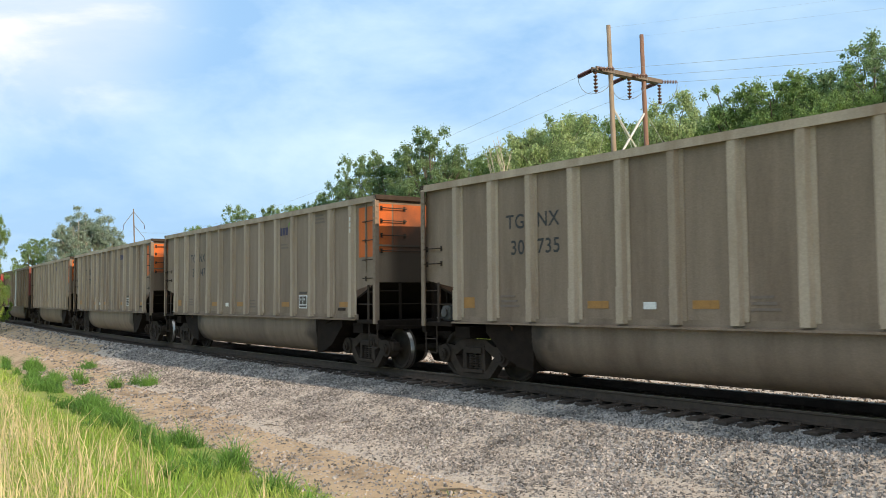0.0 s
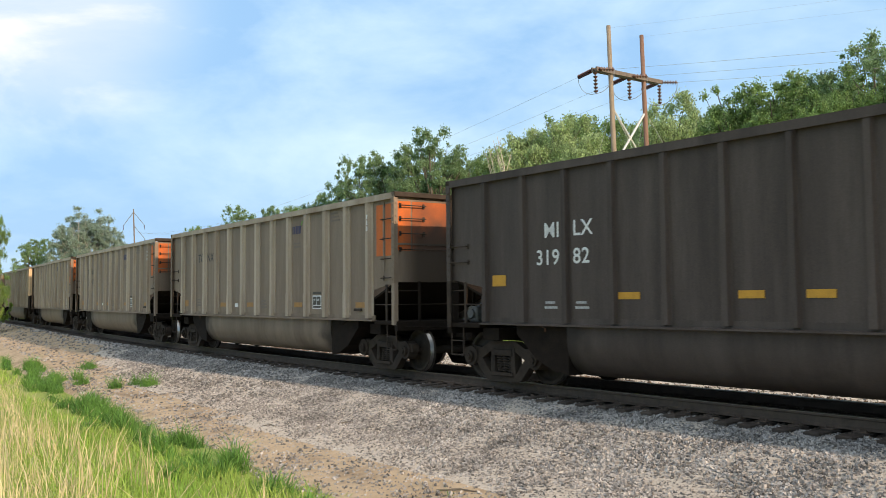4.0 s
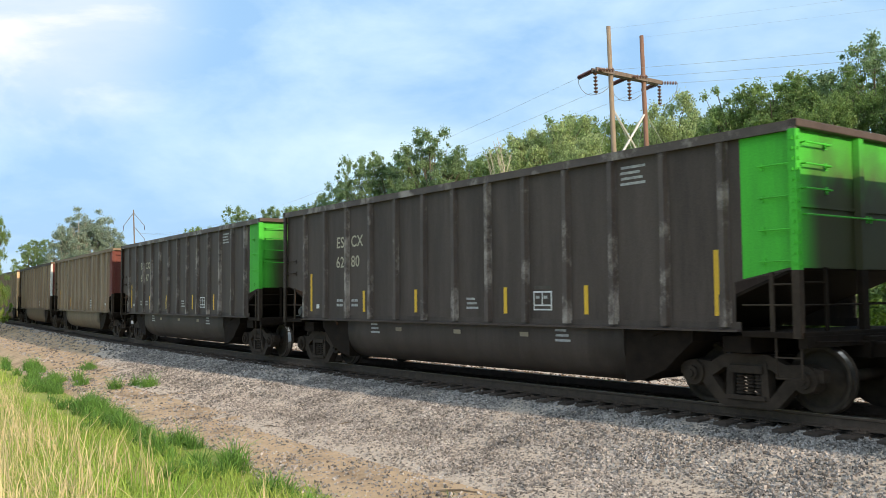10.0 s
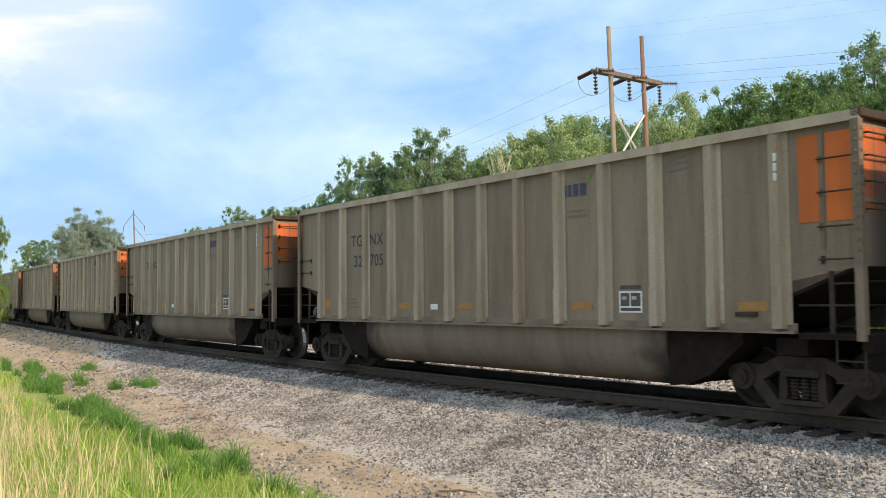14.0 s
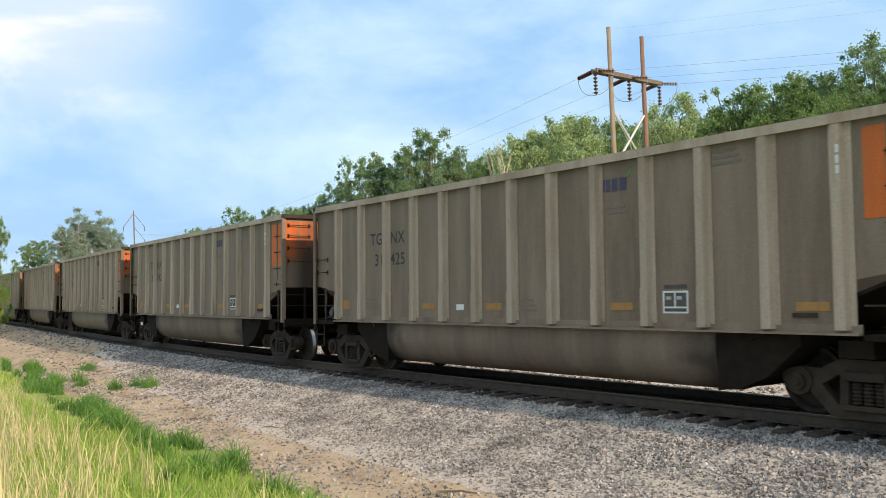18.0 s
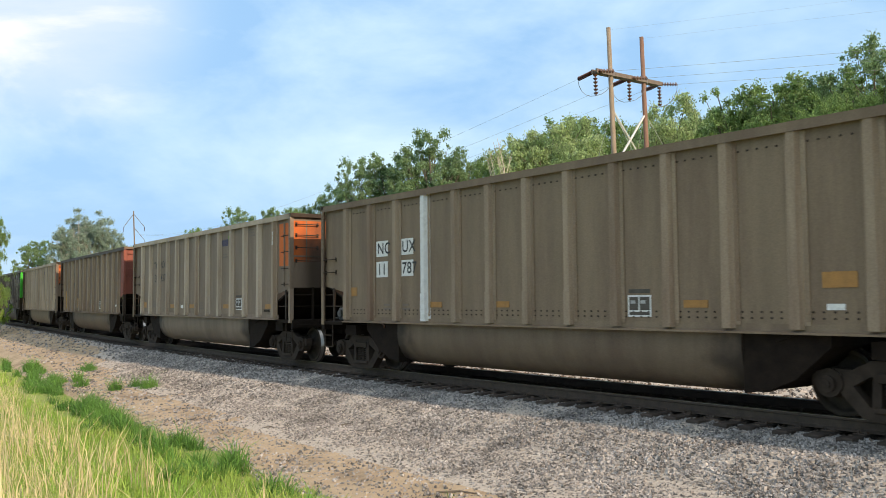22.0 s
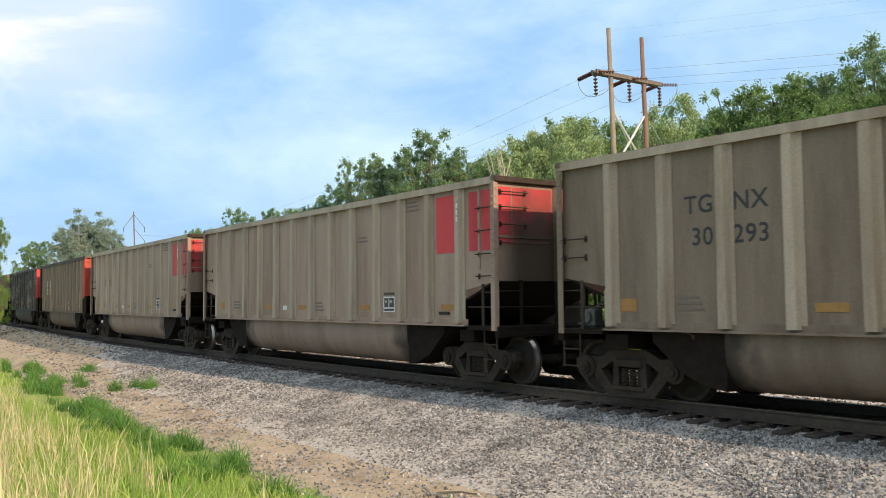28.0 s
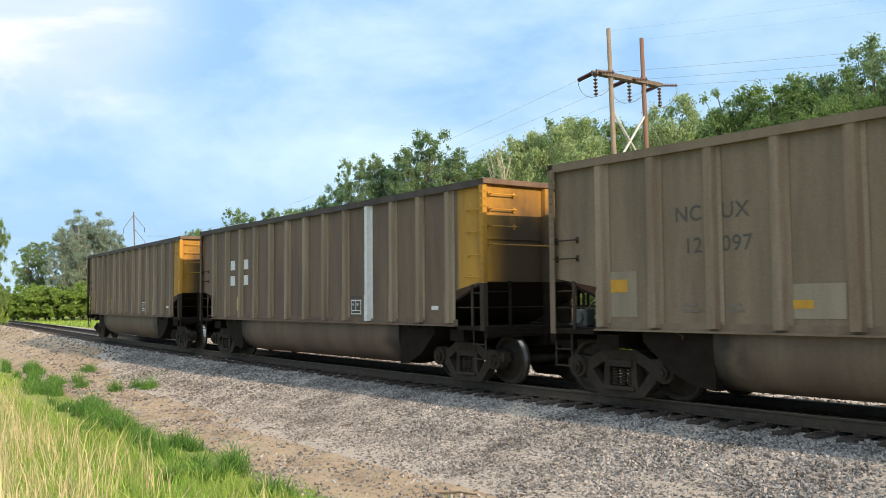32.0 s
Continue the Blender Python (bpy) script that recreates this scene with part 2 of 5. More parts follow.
PALE_BARK = material("pale_bare_branch", (0.42, 0.37, 0.3), (0.55, 0.5, 0.42), 0.95, 0, 2, 12, 0.4, (1, 1, 0.3))


def leaf(name, a, b):
    return material(name, a, b, 0.5, 0, 0.35, 3, 0, islands=0.4, spec=0.5, translucent=0.48)


LEAF = {
    "dark": leaf("dark_oak_leaves", (0.165, 0.27, 0.125), (0.255, 0.385, 0.185)),
    "mid": leaf("mid_green_leaves", (0.15, 0.262, 0.084), (0.245, 0.375, 0.13)),
    "light": leaf("pale_willow_leaves", (0.31, 0.42, 0.19), (0.43, 0.54, 0.27)),
    "silver": leaf("grey_green_leaves", (0.23, 0.32, 0.25), (0.37, 0.47, 0.38)),
    "bush": leaf("bright_bush_leaves", (0.184, 0.310, 0.063), (0.299, 0.437, 0.103)),
}
POLE_GREY = material("weathered_grey_pole", (0.22, 0.17, 0.12), (0.33, 0.26, 0.19), 0.9, 0, 3, 20, 0.4, (3, 3, 0.3))
POLE_ARM = material("weathered_crossarm_timber", (0.125, 0.1, 0.083), (0.2, 0.163, 0.135), 0.9, 0, 3, 20, 0.4)
POLE_BROWN = material("brown_creosoted_pole", (0.18, 0.1, 0.07), (0.27, 0.155, 0.11), 0.9, 0, 3, 20, 0.4, (3, 3, 0.3))
PORCELAIN = material("brown_glazed_porcelain", (0.07, 0.025, 0.018), (0.11, 0.04, 0.028), 0.3, 0, 4, 30, 0.0, spec=0.6)
WIRE = material("dull_aluminium_wire", (0.22, 0.23, 0.25), (0.3, 0.31, 0.33), 0.6, 0.0, 2, 20, 0)
GALV = material("galvanised_steel", (0.5, 0.5, 0.48), (0.62, 0.62, 0.6), 0.55, 0.3, 4, 30, 0.05)
WHITE = material("stencil_white_paint", (0.62, 0.61, 0.57), (0.74, 0.73, 0.69), 0.7, 0, 9, 60, 0.02)
BLACK = material("stencil_black_paint", (0.03, 0.03, 0.03), (0.05, 0.048, 0.045), 0.7, 0, 9, 60, 0.02)
NAVY = material("faded_navy_paint", (0.062, 0.056, 0.095), (0.088, 0.08, 0.125), 0.7, 0, 9, 60, 0.02, spec=0.2)
TAN_MARK = material("faded_tan_lettering_paint", (0.4, 0.35, 0.25), (0.5, 0.44, 0.32), 0.7, 0, 9, 60, 0.02)
AMBER = material("amber_reflector_paint", (0.31, 0.15, 0.045), (0.41, 0.195, 0.055), 0.6, 0, 9, 60, 0.02)
YELLOW = material("yellow_reflective_strip", (0.75, 0.42, 0.03), (0.82, 0.48, 0.04), 0.5, 0, 9, 60, 0.02)
GOLD = material("bright_amber_reflector", (0.5, 0.235, 0.025), (0.6, 0.29, 0.035), 0.6, 0, 9, 60, 0.02, c=(0.3, 0.15, 0.05), c_at=(0.55, 0.75))
WORN_WHITE = material("worn_white_stencil", (0.26, 0.25, 0.235), (0.5, 0.49, 0.46), 0.75, 0, 14, 60, 0.02)
FAINT = material("faint_worn_stencil", (0.165, 0.125, 0.097), (0.2, 0.15, 0.12), 0.75, 0, 9, 60, 0.02)
VALVE = material("grimy_grey_casting", (0.12, 0.115, 0.105), (0.2, 0.19, 0.18), 0.7, 0.2, 6, 40, 0.05)
PALE = body_paint("pale_patch_paint", (0.27, 0.21, 0.145), (0.34, 0.27, 0.19), (0.21, 0.16, 0.11))
GRIME = material("road_grime", (0.075, 0.064, 0.052), (0.11, 0.094, 0.076), 0.85, 0, 4, 30, 0.02)

# ---- the line of the track ----
TH0, KAPPA, KAPPA2, KAPPA3, CANT = -0.942391, 0.00273463, 1.10341e-5, -3.07665e-7, 2.07787
S0, S1, DS = -420.0, 160.0, 0.25


def heading(s):
    q = np.clip(s, -100.0, 28.0)
    return TH0 + KAPPA * q + KAPPA2 * q * q + KAPPA3 * q**3


TABLE_S = np.arange(S0, S1 + DS, DS)
_h = heading(TABLE_S + DS / 2)
TABLE_X = np.concatenate(([0.0], np.cumsum(np.cos(_h) * DS)[:-1]))
TABLE_Y = np.concatenate(([0.0], np.cumsum(np.sin(_h) * DS)[:-1]))
TABLE_X -= np.interp(0.0, TABLE_S, TABLE_X)
TABLE_Y -= np.interp(0.0, TABLE_S, TABLE_Y) - 19.9396


def centre(s):
    return np.interp(s, TABLE_S, TABLE_X), np.interp(s, TABLE_S, TABLE_Y)


def beside(s, v, z=0.0):
    """The point at s along the track, v metres from its middle towards the camera, z above the rails."""
    x, y = centre(s)
    a = heading(s)
    return x + np.sin(a) * v, y - np.cos(a) * v, z


def car_pose(s):
    ax, ay = centre(s - 6.1946)
    bx, by = centre(s + 6.1946)
    return pose((ax + bx) / 2, (ay + by) / 2, 0.0, -CANT, 0, math.degrees(math.atan2(by - ay, bx - ax)))


def bed_height(v):
    """The profile of the railway bed and of the ground on the camera's side and beyond."""
    return np.interp(v, [-60, -12, -8.5, -3.6, -1.9, 0.92, 1.02, 1.55, 2.2, 3.3, 6.2, 8.0, 11.5, 40], [-1.0, -0.95, -0.8, -0.62, -0.25, -0.25, -0.213, -0.235, -0.33, -0.6, -0.78, -0.6, 0.35, 0.5])


# ---- mesh helpers ----
def mesh_from(name, verts, faces, material_=None, smooth=False):
    me = bpy.data.meshes.new(name)
    me.from_pydata(verts, [], faces)
    me.update()
    if material_:
        me.materials.append(material_)
    if smooth:
        me.polygons.foreach_set("use_smooth", [True] * len(me.polygons))
    return me


def mesh_of(name, bm, material_, smooth=False):
    bmesh.ops.recalc_face_normals(bm, faces=bm.faces[:])
    me = bpy.data.meshes.new(name)
    bm.to_mesh(me)
    bm.free()
    me.materials.append(material_)
    if smooth:
        me.polygons.foreach_set("use_smooth", [True] * len(me.polygons))
    return me


def part(name, bm, material_, parent, label="", smooth=False):
    """Links a bmesh, or a ready mesh, as one mesh object under its thing or part."""
    me = mesh_of(name, bm, material_, smooth) if isinstance(bm, bmesh.types.BMesh) else bm
    ob = new(name, me)
    ob.parent = parent
    if label:
        tagged(ob, label)
    return ob


def box(bm, x0, x1, y0, y1, z0, z1, bevel=0.0):
    vs = [bm.verts.new(p) for p in ((x0, y0, z0), (x1, y0, z0), (x1, y1, z0), (x0, y1, z0), (x0, y0, z1), (x1, y0, z1), (x1, y1, z1), (x0, y1, z1))]
    fs = [bm.faces.new([vs[i] for i in q]) for q in ((0, 3, 2, 1), (4, 5, 6, 7), (0, 1, 5, 4), (1, 2, 6, 5), (2, 3, 7, 6), (3, 0, 4, 7))]
    if bevel:
        es = list({e for f in fs for e in f.edges})
        bmesh.ops.bevel(bm, geom=es, offset=bevel, segments=1, affect="EDGES")
    return bm


def prism(bm, outline, axis, lo, hi):
    """An outline of (a, b) points drawn out along axis from lo to hi. x: (y, z); y: (x, z); z: (x, y)."""
    put = {"x": lambda a, b, c: (c, a, b), "y": lambda a, b, c: (a, c, b), "z": lambda a, b, c: (a, b, c)}[axis]
    low = [bm.verts.new(put(a, b, lo)) for a, b in outline]
    high = [bm.verts.new(put(a, b, hi)) for a, b in outline]
    n = len(outline)
    bm.faces.new(low)
    bm.faces.new(high[::-1])
    for i in range(n):
        j = (i + 1) % n
        bm.faces.new((low[i], high[i], high[j], low[j]))
    return bm


def rod(bm, p, q, r0, r1=None, n=8):
    p, q = Vector(p), Vector(q)
    r1 = r0 if r1 is None else r1
    turn = (q - p).to_track_quat("Z", "Y").to_matrix()
    a = [bm.verts.new(p + turn @ Vector((r0 * math.cos(i * math.tau / n), r0 * math.sin(i * math.tau / n), 0))) for i in range(n)]
    b = [bm.verts.new(q + turn @ Vector((r1 * math.cos(i * math.tau / n), r1 * math.sin(i * math.tau / n), 0))) for i in range(n)]
    for i in range(n):
        bm.faces.new((a[i], a[(i + 1) % n], b[(i + 1) % n], b[i]))
    bm.faces.new(a[::-1])
    bm.faces.new(b)
    return bm


def tube(bm, pts, r, n=6):
    """One connected tube along a row of points."""
    pts = [Vector(p) for p in pts]
    rings = []
    for i, p in enumerate(pts):
        d = pts[min(i + 1, len(pts) - 1)] - pts[max(i - 1, 0)]
        turn = d.to_track_quat("Z", "Y").to_matrix()
        rings.append([bm.verts.new(p + turn @ Vector((r * math.cos(k * math.tau / n), r * math.sin(k * math.tau / n), 0))) for k in range(n)])
    for a, b in zip(rings, rings[1:]):
        for k in range(n):
            bm.faces.new((a[k], a[(k + 1) % n], b[(k + 1) % n], b[k]))
    bm.faces.new(rings[0][::-1])
    bm.faces.new(rings[-1])
    return bm


def lathe(bm, profile, n=28, axis="y"):
    """A profile of (along, radius) points turned round an axis."""
    rings = []
    for h, r in profile:
        ring = []
        for i in range(n):
            c, s = math.cos(i * math.tau / n) * r, math.sin(i * math.tau / n) * r
            ring.append(bm.verts.new((c, h, s) if axis == "y" else (c, s, h)))
        rings.append(ring)
    for a, b in zip(rings, rings[1:]):
        for i in range(n):
            bm.faces.new((a[i], a[(i + 1) % n], b[(i + 1) % n], b[i]))
    bm.faces.new(rings[0][::-1])
    bm.faces.new(rings[-1])
    return bm


def fresh():
    return bmesh.new()


def letters(text, size):
    """Lettering as a flat mesh in x and z, its lower left corner at the origin."""
    cu = bpy.data.curves.new("lettering", "FONT")
    cu.body, cu.size = text, size
    cu.offset = size * 0.012
    cu.space_character = 1.08
    ob = bpy.data.objects.new("lettering", cu)
    scene.collection.objects.link(ob)
    me = bpy.data.meshes.new_from_object(ob.evaluated_get(bpy.context.evaluated_depsgraph_get()))
    bpy.data.objects.remove(ob)
    me.transform(Matrix.Rotation(radians(90), 4, "X"))
    return me


# ---- ground ----
def build_ground():
    ss = np.concatenate((np.arange(-400, -100, 20), np.arange(-100, -20, 4), np.arange(-20, 16, 1.0), np.arange(16, 150, 8)))
    vs = np.concatenate((np.array([-60, -45, -32, -22, -15, -11]), np.arange(-9, 14, 0.5), np.array([15, 18, 24, 32, 40])))
    verts, faces = [], []
    for s in ss:
        for v in vs:
            x, y, _ = beside(s, v)
            z = float(bed_height(v)) - (0.12 if -9.0 < v < 5.6 else 0.0)
            if v > 5.6 or v < -9:
                z += 0.09 * noise.noise((x * 0.35, y * 0.35, 0)) + 0.03 * noise.noise((x * 1.7, y * 1.7, 4))
            verts.append((x, y, z))
    n = len(vs)
    for i in range(len(ss) - 1):
        for j in range(n - 1):
            a = i * n + j
            faces.append((a, a + n, a + n + 1, a + 1))
    # out to the horizon: the rim of the near sheet joined to a wide ring
    rim = [i * n for i in range(len(ss))] + [(len(ss) - 1) * n + j for j in range(1, n)] + [i * n + n - 1 for i in range(len(ss) - 2, -1, -1)] + [j for j in range(n - 2, 0, -1)]
    mid = Vector((-60, 60, 0))
    for k in range(2):
        base = len(verts)
        reach = (900, 4000)[k]
        for r in rim:
            d = Vector(verts[r]) - mid
            d.z = 0
            p = mid + d.normalized() * reach
            verts.append((p.x, p.y, -1.0))
        prev = rim if k == 0 else last
        last = [base + i for i in range(len(rim))]
        for i in range(len(rim)):
            j = (i + 1) % len(rim)
            faces.append((prev[i], prev[j], last[j], last[i]))
    me = mesh_from("ground", verts, faces, GROUND, True)
    tagged(new("ground", me), "rough grassy ground with dry patches beside the track", "ground", kind="structure")


build_ground()


def build_bed():
    ss = np.concatenate((np.arange(-400, -60, 10), np.arange(-60, 18, 0.5), np.arange(18, 150, 10)))
    vs = np.array([-9.5, -9.0, -8.4, -7.0, -5.5, -4.6, -4.0, -3.4, -2.6, -1.9, -1.3, -0.6, 0, 0.6, 0.95, 1.05, 1.5, 1.9, 2.3, 2.8, 3.3, 3.8, 4.3, 4.8, 5.3, 5.8, 6.3, 6.8, 7.4, 8.0])
    verts, faces = [], []
    for s in ss:
        edge = 3.9 + 1.9 * min(max((s + 30) / 38, 0), 1) + 0.35 * noise.noise((s * 0.22, 0, 3)) + 0.2 * noise.noise((s * 0.9, 0, 3))
        far = 0.52 + 0.48 * min(max((s + 45) / 20, 0), 1)
        for v in vs:
            w = min(v, edge + 1.3 + 0.02 * (v - edge)) if v > 0 else v * far
            x, y, _ = beside(s, w)
            z = float(bed_height(w)) + 0.035 * noise.noise((x * 1.3, y * 1.3, 0))
            if -1.4 < w < 0.95:
                z = -0.235
            if v < -8.8:
                z -= 0.06 + (0.14 if v < -9.2 else 0)
            elif w > edge + 0.6:
                z += 0.02 - 0.22 * min((w - edge - 0.6) / 0.7, 1)
            else:
                z += 0.02
            verts.append((x, y, z))
    n = len(vs)
    for i in range(len(ss) - 1):
        for j in range(n - 1):
            a = i * n + j
            faces.append((a, a + n, a + n + 1, a + 1))
    me = mesh_from("ballast_bed", verts, faces, BALLAST, True)
    me.materials.append(DIRT)
    me.materials.append(OIL_SHADE)
    for p in me.polygons:
        i, j = divmod(p.vertices[0], n)
        s = ss[i]
        edge = 3.9 + 1.9 * min(max((s + 30) / 38, 0), 1) + 0.5 * noise.noise((s * 0.5, 7, 3)) + 0.4 * noise.noise((s * 2.1, vs[j] * 2.1, 3))
        if vs[j] > edge - 1.0 - 1.5 * min(max((-12 - s) / 12, 0), 1):
            p.material_index = 1
        elif -2.7 < vs[j] < 0.7:
            p.material_index = 2
    tagged(new("ballast_bed", me), "wide bed of grey crushed stone under the track", "ballast", kind="structure")


build_bed()


def scatter_stones(name, label, paint, fields):
    """Loose crushed stone over the near bed, thinner towards the distance."""
    rng = np.random.default_rng(5)
    cube = np.array([(-1, -1, -1), (1, -1, -1), (1, 1, -1), (-1, 1, -1), (-1, -1, 1), (1, -1, 1), (1, 1, 1), (-1, 1, 1)], float)
    quads = np.array([(0, 3, 2, 1), (4, 5, 6, 7), (0, 1, 5, 4), (1, 2, 6, 5), (2, 3, 7, 6), (3, 0, 4, 7)])
    picks = []
    for s_lo, s_hi, v_lo, v_hi, count, size in fields:
        s = rng.uniform(s_lo, s_hi, count)
        v = rng.uniform(v_lo, v_hi, count)
        edge = 3.7 + 1.9 * np.clip((s + 30) / 38, 0, 1)
        edge = edge - 0.3 - 1.5 * np.clip((-12 - s) / 12, 0, 1)
        keep = rng.uniform(0, 1, count) < np.clip((edge - 0.7 - v) * 0.9 + 0.5, 0.16, 1)
        picks.append(np.stack((s[keep], v[keep], size * rng.uniform(0.55, 1.5, keep.sum())), 1))
    p = np.concatenate(picks)
    m = len(p)
    x, y, _ = beside(p[:, 0], p[:, 1])
    z = bed_height(p[:, 1]) + 0.02
    z = np.where((p[:, 1] > -1.4) & (p[:, 1] < 0.95), -0.225, z)
    shape = cube[None] * rng.uniform(0.5, 1.3, (m, 8, 1)) * p[:, 2][:, None, None] * np.stack((rng.uniform(0.7, 1.3, m), rng.uniform(0.6, 1.0, m), rng.uniform(0.5, 0.9, m)), 1)[:, None]
    q = rng.normal(size=(m, 4))
    q /= np.linalg.norm(q, axis=1)[:, None]
    w, a, b, c = q.T
    rot = np.stack((np.stack((1 - 2 * (b * b + c * c), 2 * (a * b - c * w), 2 * (a * c + b * w)), 1), np.stack((2 * (a * b + c * w), 1 - 2 * (a * a + c * c), 2 * (b * c - a * w)), 1), np.stack((2 * (a * c - b * w), 2 * (b * c + a * w), 1 - 2 * (a * a + b * b)), 1)), 1)
    pts = np.einsum("mij,mkj->mki", rot, shape) + np.stack((x, y, z), 1)[:, None]
    faces = (quads[None] + 8 * np.arange(m)[:, None, None]).reshape(-1, 4)
    tagged(new(name, mesh_from(name, pts.reshape(-1, 3), faces, paint)), label, "gravel", kind="stuff")


scatter_stones("ballast_stones", "loose grey and buff crushed stones on the bed", STONE, ((-3, 13.5, 0.98, 6.4, 98000, 0.0155), (-18, -3, 0.98, 5.6, 27000, 0.022), (-45, -18, 1.25, 4.4, 7000, 0.034), (-95, -45, 1.25, 3.6, 3000, 0.045), (-50, 20, -7.0, -2.0, 15000, 0.03),))
scatter_stones("oily_stones", "dark stones between the ties, coloured for oil and train shade", OIL_SHADE, ((-14, 14, -2.5, 1.1, 12000, 0.03),))


# ---- the track ----
def build_track():
    rail_ss = np.concatenate((np.arange(-400, -100, 10), np.arange(-100, 150, 2)))
    web = [(-0.07, 0.0), (0.07, 0.0), (0.07, 0.012), (0.014, 0.035), (0.012, 0.125), (0.036, 0.135), (0.036, 0.163), (-0.036, 0.163), (-0.036, 0.135), (-0.012, 0.125), (-0.014, 0.035), (-0.07, 0.012)]
    head = [(-0.034, 0.1632), (0.034, 0.1632), (0.034, 0.172), (0.028, 0.176), (-0.028, 0.176), (-0.034, 0.172)]
    for side in (1, -1):
        rail = None
        for outline, mat_, name in ((web, RAIL_RUST, "rail"), (head, RAIL_TOP, "rail_head")):
            verts, faces = [], []
            n = len(outline)
            for s in rail_ss:
                for a, b in outline:
                    lift = math.sin(radians(CANT)) * 0.7525 * side
                    verts.append(beside(s, side * 0.7525 + a, b - 0.176 + lift))
            for i in range(len(rail_ss) - 1):
                for j in range(n):
                    k = (j + 1) % n
                    faces.append((i * n + j, i * n + k, (i + 1) * n + k, (i + 1) * n + j))
            me = mesh_from(name, [tuple(float(c) for c in v) for v in verts], faces, mat_)
            if rail is None:
                rail = tagged(new(name, me), "rusty steel rail with a polished head on timber ties", "rail", "rails of the track")
            else:
                part(name, me, mat_, rail, "shiny worn running surface")
    bm = box(fresh(), -0.115, 0.115, -1.3, 1.3, -0.18, 0.0, 0.012)
    tie_mesh = mesh_of("tie", bm, TIE_WOOD)
    bm = box(fresh(), -0.09, 0.09, -0.17, 0.17, 0.0, 0.018, 0.004)
    for dx, dy in ((-0.05, 0.1), (0.05, 0.1), (-0.05, -0.1), (0.05, -0.1)):
        box(bm, dx - 0.012, dx + 0.012, dy - 0.012, dy + 0.012, 0.012, 0.045)
    plate_mesh = mesh_of("tie_plate", bm, RAIL_RUST)
    rng = random.Random(4)
    s = -64.0
    while s < 20:
        x, y, _ = beside(s, rng.uniform(-0.05, 0.05))
        ob = new("railway_tie", tie_mesh)
        ob.matrix_basis = pose(float(x), float(y), -0.196, -CANT, rng.uniform(-0.4, 0.4), math.degrees(float(heading(s))) + rng.uniform(-1.6, 1.6))
        tagged(ob, "weathered dark timber tie bedded in crushed stone", "railway tie", "ties under the rails")
        if s > -14:
            for side in (1, -1):
                pl = part("tie_plate", plate_mesh, None, ob)
                pl.location = (0, side * 0.7525, 0.0)
        s += 0.462 + rng.uniform(-0.03, 0.03)


build_track()


# ---- the coal cars ----
SILL, LS = 1.09, 6.28
POSTS = [round(-6.23 + 1.03 * i, 3) for i in range(13)]
SHAPES = {}


def shape(name, make, material_, smooth=False):
    """One mesh for each shape and paint, shared by all cars."""
    key = (name, material_.name)
    if key not in SHAPES:
        base = (name, None)
        if base not in SHAPES:
            SHAPES[base] = mesh_of(name, make(), material_, smooth)
            SHAPES[key] = SHAPES[base]
        else:
            me = SHAPES[base].copy()
            me.materials.clear()
            me.materials.append(material_)
            SHAPES[key] = me
    return SHAPES[key]


def side_panel():
    o = [(-LS, SILL), (LS, SILL), (LS, 1.76), (7.26, 1.93), (7.26, 3.72), (-7.26, 3.72), (-7.26, 1.93), (-LS, 1.76)]
    return prism(fresh(), o, "y", -1.505, -1.485)


def side_post():
    """A pressed hat section; its leading flange is the wider one."""
    bm = fresh()
    prism(bm, [(-0.125, -1.504), (-0.125, -1.511), (-0.09, -1.511), (-0.06, -1.585), (0.06, -1.585), (0.1, -1.519), (0.178, -1.519), (0.178, -1.504)], "z", 1.2, 3.71)
    prism(bm, [(-0.1, -1.504), (-0.072, -1.592), (0.072, -1.592), (0.1, -1.504)], "z", 1.15, 1.72)
    return bm


def slim_post():
    """A narrow pressed post with small flanges."""
    bm = fresh()
    prism(bm, [(-0.095, -1.504), (-0.095, -1.511), (-0.068, -1.511), (-0.045, -1.58), (0.045, -1.58), (0.068, -1.511), (0.095, -1.511), (0.095, -1.504)], "z", 1.2, 3.71)
    prism(bm, [(-0.075, -1.504), (-0.055, -1.587), (0.055, -1.587), (0.075, -1.504)], "z", 1.15, 1.6)
    return bm


def bolt_strip():
    """A riveted splice strip beside a post."""
    bm = box(fresh(), -0.033, 0.033, -1.5225, -1.5195, 1.25, 3.7)
    for i in range(11):
        z = 1.34 + i * 0.228
        box(bm, -0.02, 0.012, -1.533, -1.522, z, z + 0.034)
    return bm


def rivet_row(z):
    """A level row of small rivet heads along the side."""
    def make():
        bm = fresh()
        for i in range(84):
            x = -6.1 + i * 0.148
            box(bm, x, x + 0.028, -1.516, -1.504, z, z + 0.024)
        return bm
    return make


def corner_post():
    bm = fresh()
    prism(bm, [(7.2, -1.6), (7.31, -1.6), (7.31, -1.5), (7.29, -1.5), (7.29, -1.58), (7.2, -1.58)], "z", 1.9, 3.72)
    for i in range(13):
        z = 1.96 + i * 0.135
        box(bm, 7.235, 7.275, -1.618, -1.599, z, z + 0.04)
        box(bm, 7.308, 7.328, -1.565, -1.53, z, z + 0.04)
    return bm


def lower_corner():
    bm = fresh()
    prism(bm, [(7.2, -1.6), (7.31, -1.6), (7.31, -1.5), (7.29, -1.5), (7.29, -1.58), (7.2, -1.58)], "z", 1.02, 1.9)
    return bm


def lower_end_post():
    return box(fresh(), 7.23, 7.305, -0.08, 0.08, 1.08, 1.92)


